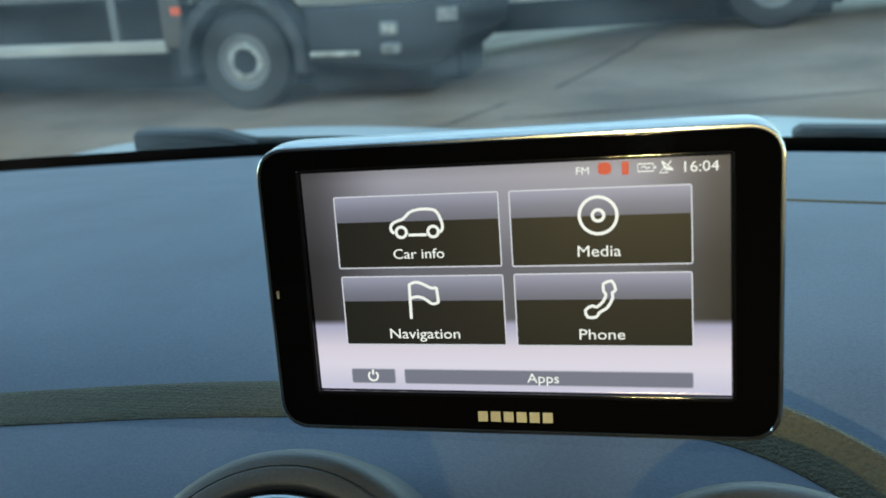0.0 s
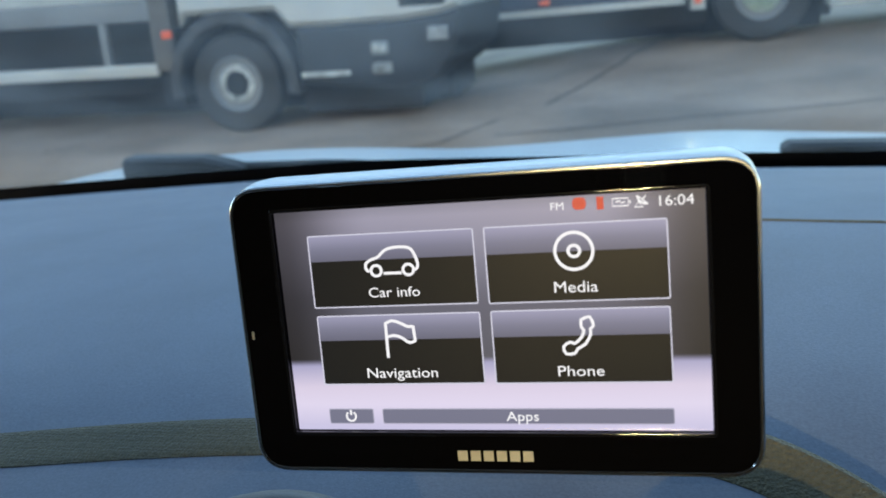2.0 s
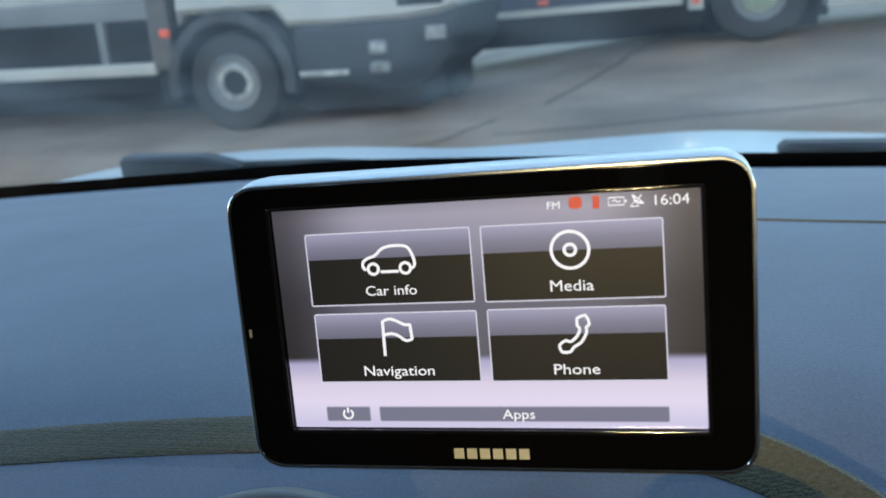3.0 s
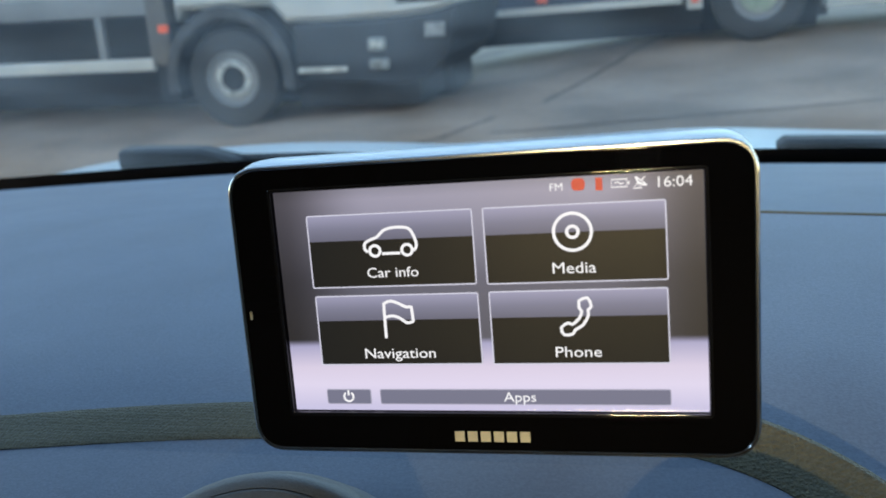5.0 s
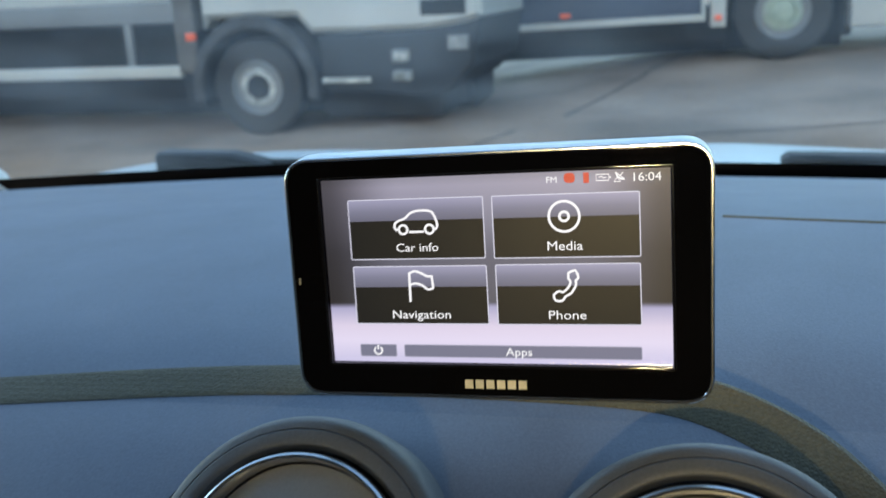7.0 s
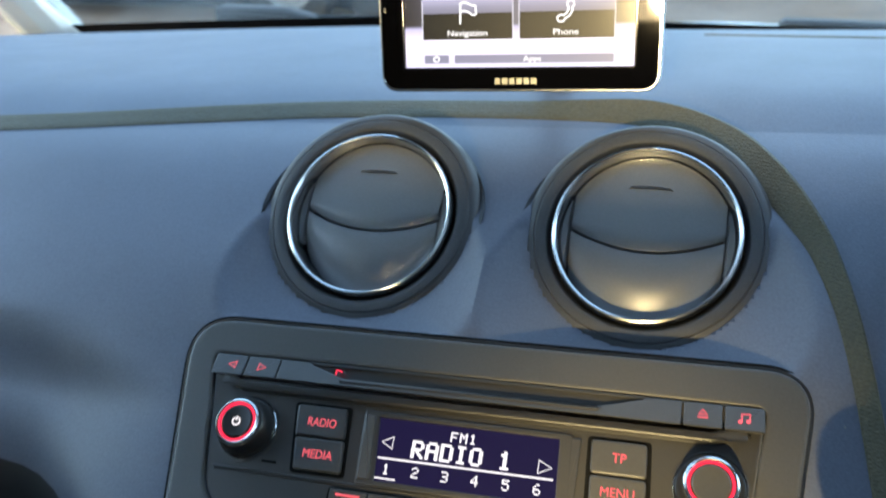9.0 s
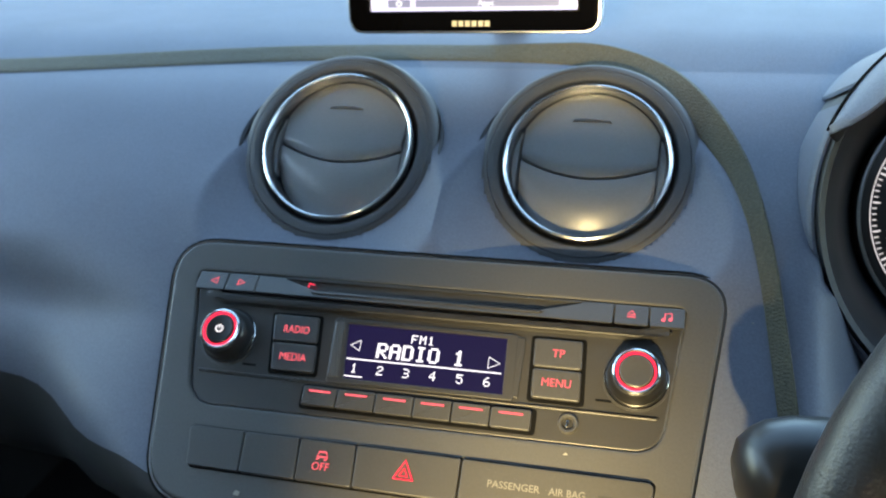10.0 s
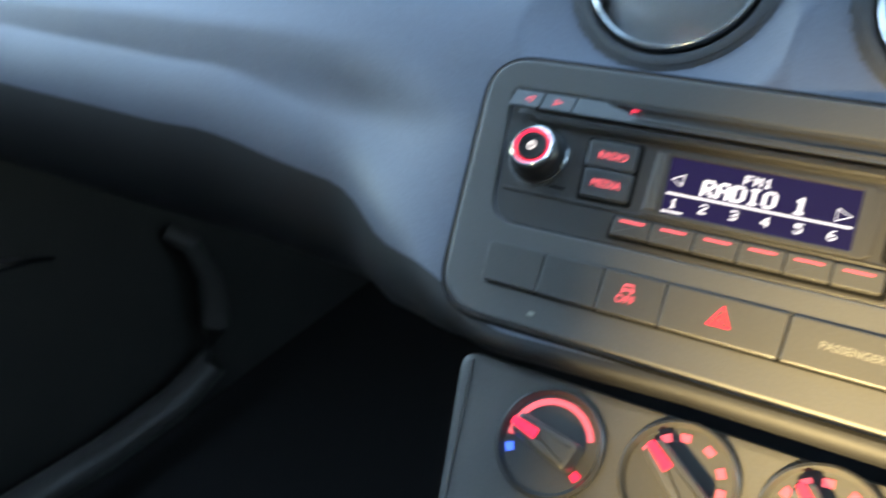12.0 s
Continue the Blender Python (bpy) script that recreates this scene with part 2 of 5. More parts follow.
def ribbon(pts, w, z0, z1, closed=False, bm=None):
    """A flat drawn line of width w through 2D points, with a little thickness."""
    bm = bm or bmesh.new()
    pts = [Vector(p) for p in pts]
    n, L, R = len(pts), [], []
    for i, p in enumerate(pts):
        a = pts[i - 1] if (closed or i) else p
        b = pts[(i + 1) % n] if (closed or i < n - 1) else p
        t = (b - a).normalized()
        nn = Vector((-t.y, t.x)) * w / 2
        L.append(p + nn)
        R.append(p - nn)
    lv = [[bm.verts.new((p.x, p.y, z)) for p in s] for s, z in ((L, z0), (L, z1), (R, z1), (R, z0))]
    for i in range(n if closed else n - 1):
        j = (i + 1) % n
        for a, b in ((0, 1), (1, 2), (2, 3)):
            bm.faces.new((lv[a][i], lv[a][j], lv[b][j], lv[b][i]))
    return bm


def circle(cx, cy, r, n=32, a0=0.0, a1=360.0):
    full = abs(a1 - a0) >= 360
    return [(cx + r * math.cos(radians(a0 + (a1 - a0) * i / (n if full else n - 1))),
             cy + r * math.sin(radians(a0 + (a1 - a0) * i / (n if full else n - 1)))) for i in range(n)]


def text(name, words, width, height, material, parent, x, y, z, bold=0.0, label=""):
    """Built-in letters of a given width and capital height, centred on (x, y)."""
    cu = bpy.data.curves.new(name, "FONT")
    cu.body, cu.align_x, cu.size, cu.extrude, cu.offset = words, "CENTER", 1.0, 0.01, bold
    cu.resolution_u = 3
    tmp = bpy.data.objects.new(name, cu)
    me = bpy.data.meshes.new_from_object(tmp)
    bpy.data.objects.remove(tmp)
    co = np.empty(len(me.vertices) * 3)
    me.vertices.foreach_get("co", co)
    co = co.reshape(-1, 3)
    lo, hi = co.min(0), co.max(0)
    co[:, 0] = (co[:, 0] - (lo[0] + hi[0]) / 2) * (width / (hi[0] - lo[0])) + x
    co[:, 1] = (co[:, 1] - 0.35) * (height / 0.70) + y
    co[:, 2] = (co[:, 2] - lo[2]) / (hi[2] - lo[2]) * 0.0001 + z
    me.vertices.foreach_set("co", co.ravel())
    me.materials.clear()
    me.materials.append(material)
    ob = new(name, me)
    ob.parent = parent
    return tagged(ob, label=label)


def mm(*v):
    return [tuple(c * 0.001 for c in p) for p in v]


MM = 0.001

# ---- the dashboard's surface ----
TILT = radians(47.70)
STACK = Matrix(((1, 0, 0, 0), (0, math.sin(TILT), -math.cos(TILT), -0.1048), (0, math.cos(TILT), math.sin(TILT), 0.9128), (0, 0, 0, 1)))
S0 = Vector((0, -0.1048, 0.9128))
PROFILE = [(-0.070, 0.9410), (-0.045, 0.9560), (-0.014, 0.9725), (0.012, 0.9830), (0.040, 0.9905), (0.062, 0.9960), (0.10, 1.001), (0.20, 1.003),
           (0.33, 0.998), (0.46, 0.987), (0.58, 0.973), (0.68, 0.960), (0.72, 0.950)]


def smooth_line(pts, per=6):
    """A Catmull-Rom line through 2D points."""
    out = []
    for i in range(len(pts) - 1):
        p0, p1, p2, p3 = (Vector(pts[max(0, min(len(pts) - 1, i + k))]) for k in (-1, 0, 1, 2))
        for k in range(per):
            t = k / per
            out.append(0.5 * ((2 * p1) + (p2 - p0) * t + (2 * p0 - 5 * p1 + 4 * p2 - p3) * t * t + (3 * p1 - p0 - 3 * p2 + p3) * t ** 3))
    return out + [Vector(pts[-1])]


VENT_TILT = radians(40.5)
VENT_PLACES = [Matrix.Translation((x, -0.0366, z)) @ pose(0, 0, 0, 90 - math.degrees(VENT_TILT), 0, 0) @ pose(0, 0, 0, 0, 0, -2.0) for x, z in ((-0.0693, 0.9625), (0.0668, 0.9592))]
POD_PLACE = Matrix.Translation((0.2658, -0.0647, 0.9523)) @ pose(0, 0, 0, 69, 0, 6)
SCOOPS = [(m.inverted(), 0.0552, 0.6, 0.088, -0.018, -0.0014) for m in VENT_PLACES] + [(POD_PLACE.inverted(), 0.0925, 2.5, 0.106, -0.09, -0.004)]
_low = [Vector((S0.y + v * math.sin(TILT), S0.z + v * math.cos(TILT))) for v in (-0.30, -0.2, -0.1, 0.0, 0.018)]
SECTION = smooth_line([tuple(p) for p in _low] + PROFILE, 10)
_cum = [0.0]
for _a, _b in zip(SECTION, SECTION[1:]):
    _cum.append(_cum[-1] + (_b - _a).length)
CUM = np.array(_cum) - 0.30
SEC_Y, SEC_Z = np.array([p.x for p in SECTION]), np.array([p.y for p in SECTION])


def step(e0, e1, v):
    t = min(1.0, max(0.0, (v - e0) / (e1 - e0)))
    return t * t * (3 - 2 * t)


def s_of_y(y):
    """Arc length at which the section reaches y."""
    return float(np.interp(y, SEC_Y, CUM))


def lower_edge(x):
    """Arc length of the dashboard's lower edge."""
    return float(np.interp(x, [-0.95, -0.483, -0.363, -0.242, -0.18, -0.14, -0.105, 0.0, 0.5], [-0.125, -0.150, -0.155, -0.152, -0.154, -0.141, -0.132, -0.128, -0.128]))


def edge_reach(x):
    """How much of the skin rolls under at the lower edge."""
    return 0.012 + 0.115 * step(-0.08, -0.23, x) + 0.020 * step(-0.22, -0.34, x)


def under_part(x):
    """The share of that roll coloured black for the shade beneath."""
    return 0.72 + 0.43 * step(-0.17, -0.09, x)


def dash_point(x, s, lift=0.0):
    """A point of the dashboard's skin."""
    # the lower edge rolls away under the dashboard
    reach = edge_reach(x)
    radius = reach / 1.9
    lo = lower_edge(x)
    turn = 0.0
    if s < lo + reach:
        turn = (lo + reach - s) / radius
        s = lo + reach
    y, z = float(np.interp(s, CUM, SEC_Y)), float(np.interp(s, CUM, SEC_Z))
    y2, z2 = float(np.interp(s + 0.002, CUM, SEC_Y)), float(np.interp(s + 0.002, CUM, SEC_Z))
    t = Vector((0, y2 - y, z2 - z)).normalized()
    n = Vector((0, -t.z, t.y))
    # hollow of the passenger's side under its rounded brow
    edge_x = -0.166 - 0.05 * step(-0.03, 0.02, s)
    hollow = step(0.022, -0.026, s) * step(edge_x + 0.035, edge_x - 0.060, x)
    bulge = -0.0125 * hollow
    # the ends of the pad bend towards the cabin, and its far edge leans
    bend = -0.10 * max(0.0, abs(x + 0.05) - 0.10) ** 2
    lean = (-0.045 * (x + 0.3) - 0.045 * max(0.0, -0.27 - x)) * step(0.25, 0.75, y)
    # the driver's side falls away below the instrument pod
    dip = -0.060 * step(0.170, 0.225, x) * step(0.075, 0.015, s)
    p = Vector((x, y + bend, z + lean)) + n * (bulge + dip + lift)
    if turn:
        p = p - t * radius * math.sin(turn) - n * radius * (1 - math.cos(turn))
    # scoops that take the round vents and the instrument pod
    for back, rim, slope, reach_out, deep, sill in SCOOPS:
        q = back @ p
        d = math.hypot(q.x, q.y)
        if d < reach_out and s > 0.019:
            m = back.inverted()
            most = sill + max(0.0, d - rim) * slope if d > rim - 0.0025 else deep
            if q.z > most - 0.004:
                k = step(most - 0.004, most + 0.004, q.z)
                q.z = q.z + (most - q.z) * k
                p = m @ q
    return p


def dash_grid(xs, ss, lift=0.0):
    bm = bmesh.new()
    vs = [[bm.verts.new(dash_point(x, s, lift)) for s in ss(x)] for x in xs]
    for a, b in zip(vs, vs[1:]):
        for i in range(len(a) - 1):
            bm.faces.new((a[i], b[i], b[i + 1], a[i + 1]))
    return bm, vs
dashboard = thing("dashboard", "dark grey moulded plastic dashboard with a soft top pad", "dashboard", kind="structure")
XS = sorted(set([round(v, 4) for v in np.arange(-0.86, -0.14, 0.012)] + [round(v, 4) for v in np.arange(-0.14, 0.14, 0.0025)] + [round(v, 4) for v in np.arange(0.14, 0.20, 0.004)] + [round(v, 4) for v in np.arange(0.20, 0.501, 0.010)]))


def face_rows(x):
    lo = lower_edge(x) + under_part(x) * edge_reach(x)
    top = s_of_y(0.036)
    return [lo + (top - lo) * i / 120 for i in range(121)]


def pad_rows(x):
    lo, hi = s_of_y(0.036), CUM[-1]
    return [lo + (hi - lo) * (i / 40) for i in range(41)]


bm, vs = dash_grid(XS, face_rows)
part("face_panel", bm, DASH, dashboard, "dark grey grained fascia")
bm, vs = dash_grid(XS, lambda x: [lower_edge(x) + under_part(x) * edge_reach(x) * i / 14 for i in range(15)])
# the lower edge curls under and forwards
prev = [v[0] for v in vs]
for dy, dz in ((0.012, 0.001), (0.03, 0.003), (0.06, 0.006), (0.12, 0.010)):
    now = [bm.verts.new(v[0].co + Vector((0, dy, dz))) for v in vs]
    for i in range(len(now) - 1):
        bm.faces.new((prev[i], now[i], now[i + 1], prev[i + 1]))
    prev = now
part("under_edge", bm, UNDER_SHADE, dashboard, "rolled lower edge, its shade coloured in black")
bm, vs = dash_grid(XS, pad_rows)
part("top_pad", bm, PAD, dashboard, "dark grey soft pad under the windscreen")


# grained strip that arches over the vents and runs down beside the radio
def strip_line():
    left = [(-0.74, -0.02), (-0.60, 0.002), (-0.45, 0.018), (-0.30, 0.030), (-0.20, 0.041), (-0.12, 0.049), (-0.04, 0.052), (0.03, 0.0505), (0.065, 0.046)]
    pts = [(x, s_of_y(y)) for x, y in left]
    pts += [(0.092, s_of_y(0.030)), (0.114, s_of_y(0.004)), (0.133, 0.096), (0.144, 0.070), (0.1535, 0.028), (0.1635, -0.043), (0.170, -0.110)]
    return smooth_line(pts, 8)


def strip_mesh(w):
    bm = bmesh.new()
    line = strip_line()
    prev = None
    for i, p in enumerate(line):
        a, b = line[max(0, i - 1)], line[min(len(line) - 1, i + 1)]
        t = (b - a).normalized()
        nn = Vector((-t.y, t.x))
        row = []
        rise = 0.25 + 0.75 * step(-0.02, 0.06, p.x) * step(0.16, 0.125, p.x)
        for k, h in ((-0.5, -0.002), (-0.5, 0.0004), (-0.42, 0.0010 + 0.0004 * rise), (-0.2, 0.0012 + 0.0016 * rise), (0.1, 0.0013 + 0.0042 * rise),
                     (0.30, 0.0014 + 0.0060 * rise), (0.40, 0.0012 + 0.0056 * rise), (0.46, 0.0005 + 0.003 * rise), (0.5, -0.002)):
            wide = w * (1.0 + 0.24 * step(0.10, -0.02, p.x)) * (1.0 - 0.42 * step(0.125, 0.156, p.x)) * (1.0 + 0.3 * step(0.03, 0.08, p.x) * step(0.135, 0.10, p.x))
            q = p + nn * wide * (k + 0.10 * step(0.10, -0.02, p.x))
            row.append(bm.verts.new(dash_point(q.x, q.y, h)))
        if prev:
            for k in range(len(row) - 1):
                bm.faces.new((prev[k], row[k], row[k + 1], prev[k + 1]))
        prev = row
    return bm


part("trim_strip", strip_mesh(0.0150), STRIP, dashboard, "coarse-grained dark trim band")

# ---- the navigation device ----
def dev_axes():
    a, b, c = radians(0.5126), radians(-7.2929), radians(0.4111)
    ahead = Vector((-math.sin(a) * math.cos(b), math.cos(a) * math.cos(b), math.sin(b)))
    level = Vector((math.cos(a), math.sin(a), 0))
    above = level.cross(ahead)
    right, up = math.cos(c) * level + math.sin(c) * above, math.cos(c) * above - math.sin(c) * level
    m = Matrix((right, up, -ahead)).transposed().to_4x4()
    m.translation = (0.00064, 0.00019, 1.06069)
    return m


DEV = dev_axes()
sat_nav = thing("sat_nav", "black portable sat nav with its menu lit, standing on the dashboard", "sat nav", DEV)
shell_line = rounded(mm((-68.6, -43.6), (68.2, -43.6), (69.0, 38.6), (-68.9, 38.6)), 0.0095, 8)
bezel_line = rounded(mm((-67.8, -42.8), (67.4, -42.8), (68.2, 36.7), (-68.1, 36.7)), 0.0086, 8)
screen_line = rounded(mm((-56, -31.8), (56, -31.8), (56.2, 29.9), (-56.2, 29.9)), 0.0004, 8)
part("bezel", frame_slab(bezel_line, screen_line, -0.0012, 0.0016, 0.0005, -0.0006), GLOSS, sat_nav, "gloss black bezel")
bm = bmesh.new()
rings(bm, [at(inset(shell_line, 0.010), -0.0200), at(inset(shell_line, 0.003), -0.0190), at(inset(shell_line, 0.0006), -0.0165), at(shell_line, -0.013),
           at(shell_line, -0.0060)] + [at([a.lerp(b, k) for a, b in zip(shell_line, bezel_line)], z) for k, z in ((0.15, -0.0036), (0.45, -0.0014), (0.85, 0.0003), (1.1, -0.0012))], True, False)
part("casing", bm, CASING, sat_nav, "polished grey casing")
part("rim", tube([Vector((p.x, p.y, 0.0011)) for p in bezel_line], 0.00075, 10, closed=True), RIM, sat_nav, "thin bright metal rim")
part("inner_rim", tube([Vector((x * MM, -32.3 * MM, 0.0013)) for x in (-56.2, 0, 56.2)], 0.00045, 8), RIM, sat_nav, "thin bright lip under the screen")
part("screen_edge", frame_slab(inset(screen_line, -0.0011), inset(screen_line, -0.0001), 0.0012, 0.0018, 0.0002), BEZEL_EDGE, sat_nav, "gloss black bevel round the screen")
SCREEN = ramp_mat("screen_backdrop", [(0.0, (0.62, 0.58, 0.80)), (0.12, (0.80, 0.72, 0.90)), (0.20, (0.75, 0.66, 0.82)), (0.305, (0.42, 0.40, 0.60)), (0.33, (0.10, 0.10, 0.13)),
                                     (0.6, (0.13, 0.13, 0.18)), (0.85, (0.29, 0.28, 0.37)), (0.95, (0.36, 0.34, 0.44)), (1.0, (0.28, 0.27, 0.34))], "Y", -0.0318, 0.0299, 0.8)
part("screen", slab(screen_line, -0.002, 0.0, 0.0001), SCREEN, sat_nav, "lit lavender menu screen")
KEY_TOP = ramp_mat("key_top", [(0.0, (0.14, 0.14, 0.20)), (0.45, (0.21, 0.21, 0.30)), (1.0, (0.37, 0.36, 0.51))], "Y", 0.0, 0.0073)


def menu_key(x0, y0, x1, y1):
    """A dark menu tile with a pale upper part and a thin light border."""
    o = mm((x0, y0), (x1, y0), (x1, y1), (x0, y1))
    lp = rounded(o, 0.0007, 4)
    key = part("menu_tile", slab(lp, 0.0, 0.00012, 0.00002), UI_BLACK, sat_nav)
    ys = y0 + 0.64 * (y1 - y0)
    top = part("tile_shine", slab(rounded(mm((x0 + 0.3, 0), (x1 - 0.3, 0), (x1 - 0.3, y1 - 0.3 - ys), (x0 + 0.3, y1 - 0.3 - ys)), 0.0001, 2), 0.00012, 0.0002, 0.00002), KEY_TOP, key)
    top.location = (0, ys * MM, 0)
    part("tile_border", ribbon(inset(lp, 0.00018), 0.00034, 0.0001, 0.00026, True), UI_EDGE, key)
    return key


def glyph(parent, lines, w, name="icon"):
    bm = bmesh.new()
    for pts, closed in lines:
        ribbon(mm(*pts), w * MM, 0.0002, 0.0004, closed, bm)
    return part(name, bm, UI_WHITE, parent)


k = menu_key(-47.3, 3.0, -1.5, 23.1)
body = [tuple(p) for p in smooth_line([(-30.6, 12.6), (-31.4, 13.6), (-31.2, 15.0), (-29.8, 15.9), (-27.8, 16.6), (-25.8, 18.3), (-23.2, 19.0), (-19.8, 18.9), (-18.3, 18.0), (-17.2, 15.4), (-17.1, 13.6), (-17.9, 12.7)], 4)]
glyph(k, [(body, False), (circle(-28.6, 12.9, 1.45, 20), True), (circle(-19.7, 12.9, 1.45, 20), True), ([(-26.6, 12.1), (-21.6, 12.1)], False)], 0.75)
text("caption", "Car info", 14.2 * MM, 2.7 * MM, UI_WHITE, k, -24.2 * MM, 7.0 * MM, 0.0002)
k = menu_key(1.1, 2.8, 47.1, 23.1)
glyph(k, [(circle(23.9, 15.9, 4.75, 40), True), (circle(23.9, 15.9, 1.45, 20), True)], 0.8)
text("caption", "Media", 11.0 * MM, 2.9 * MM, UI_WHITE, k, 23.9 * MM, 6.7 * MM, 0.0002)
k = menu_key(-47.0, -18.8, -1.4, 0.9)
glyph(k, [([(-27.6, -11.2), (-27.5, -1.4)] + [tuple(p) for p in smooth_line([(-27.5, -1.6), (-25.6, -0.9), (-23.4, -1.6), (-21.4, -2.6), (-19.9, -2.5)], 3)]
           + [(-19.6, -6.6)] + [tuple(p) for p in smooth_line([(-19.6, -6.6), (-21.4, -7.0), (-23.4, -5.6), (-25.4, -5.0), (-27.4, -5.4)], 3)], False)], 0.75)
text("caption", "Navigation", 19.8 * MM, 2.8 * MM, UI_WHITE, k, -24.1 * MM, -15.4 * MM, 0.0002)
k = menu_key(1.3, -18.9, 46.9, 1.0)
handset = [(24.6, -2.0), (26.8, -1.2), (27.7, -3.6), (26.8, -4.4), (26.9, -5.8), (25.4, -8.4), (23.4, -9.6), (22.6, -10.8), (20.4, -10.9), (19.8, -9.0), (21.6, -7.8), (22.7, -8.2), (24.5, -6.6), (25.2, -4.8), (24.6, -3.9)]
glyph(k, [([tuple(p) for p in smooth_line(handset + [handset[0]], 2)][:-1], True)], 0.75)
text("caption", "Phone", 11.8 * MM, 2.8 * MM, UI_WHITE, k, 23.9 * MM, -15.5 * MM, 0.0002)
for x0, x1 in ((-46.4, -33.5), (-30.9, 46.7)):
    k = part("menu_bar", slab(rounded(mm(*box2(x0, -30.0, x1, -25.7)), 0.0006, 4), 0.0, 0.00015, 0.00004), UI_BAR, sat_nav)
    part("bar_border", ribbon(rounded(mm(*box2(x0 + 0.1, -29.9, x1 - 0.1, -25.8)), 0.0006, 4), 0.00022, 0.0001, 0.0002, True), UI_LINE, k)
    if x0 < -40:
        glyph(k, [(circle(-40.0, -27.8, 1.35, 20, 125, 415), False), ([(-40.0, -27.4), (-40.0, -25.9)], False)], 0.5)
    else:
        text("caption", "Apps", 8.6 * MM, 2.6 * MM, UI_WHITE, k, 7.8 * MM, -27.8 * MM, 0.0002)
text("caption", "FM", 3.2 * MM, 1.9 * MM, UI_WHITE, sat_nav, 20.4 * MM, 27.4 * MM, 0.0001)
text("caption", "16:04", 8.2 * MM, 2.6 * MM, UI_WHITE, sat_nav, 49.4 * MM, 27.4 * MM, 0.0001)
part("status_icon", slab(rounded(mm(*box2(24.2, 26.2, 27.6, 29.3)), 0.0014, 5), 0.0, 0.0002, 0.00003), UI_RED, sat_nav, "red status dot")
part("status_icon", slab(rounded(mm(*box2(30.2, 26.0, 31.9, 29.2)), 0.0001, 2), 0.0, 0.0002, 0.00003), UI_RED, sat_nav, "red status bar")
bm = bmesh.new()
ribbon(mm((34.1, 26.6), (37.9, 26.6), (37.9, 28.5), (34.1, 28.5)), 0.0003, 0.0001, 0.0002, True, bm)
ribbon(mm((38.3, 27.2), (38.3, 27.9)), 0.0004, 0.0001, 0.0002, False, bm)
ribbon(mm((34.9, 27.6), (35.7, 27.9), (36.3, 27.3), (37.1, 27.6)), 0.0003, 0.0001, 0.0002, False, bm)
part("status_icon", bm, UI_WHITE, sat_nav, "white battery symbol")
bm = bmesh.new()
ribbon(mm((40.0, 29.0), (40.5, 27.7), (41.6, 26.9), (42.6, 26.8)), 0.0005, 0.0001, 0.0002, False, bm)
ribbon(mm((40.0, 29.0), (42.6, 26.8)), 0.0003, 0.0001, 0.0002, False, bm)
ribbon(mm((41.3, 27.9), (42.2, 28.9)), 0.0003, 0.0001, 0.0002, False, bm)
ribbon(mm((39.4, 26.1), (40.4, 27.4), (41.4, 26.1)), 0.0004, 0.0001, 0.0002, True, bm)
part("status_icon", bm, UI_WHITE, sat_nav, "white aerial symbol")
for i in range(6):
    x = -10.3 + i * 3.55
    part("maker_mark", slab([Vector(p) for p in mm(*box2(x, -39.9, x + 2.7, -37.0))], 0.0015, 0.0018, 0.00005), BRAND, sat_nav, "plain pale block")
part("socket", slab(rounded(mm(*box2(-66.1, -5.0, -65.4, -2.6)), 0.0003, 3), 0.001, 0.0019, 0.0001), PRINT, sat_nav, "tiny pale mark")

cradle = thing("cradle", "black plastic cradle under the sat nav on the dashboard", "holder")
bm = bmesh.new()
loops = []
for z, y, wx, wy in ((0.985, 0.108, 0.016, 0.016), (1.002, 0.106, 0.012, 0.013), (1.010, 0.094, 0.008, 0.010), (1.026, 0.066, 0.007, 0.010), (1.040, 0.034, 0.010, 0.010), (1.070, 0.031, 0.012, 0.007)):
    loops.append([(0.004 + p.x, y + p.y, z) for p in rounded(box2(-wx, -wy, wx, wy), 0.006, 5)])
rings(bm, loops)
part("stem", bm, BLACK, cradle)

# ---- round air vents ----


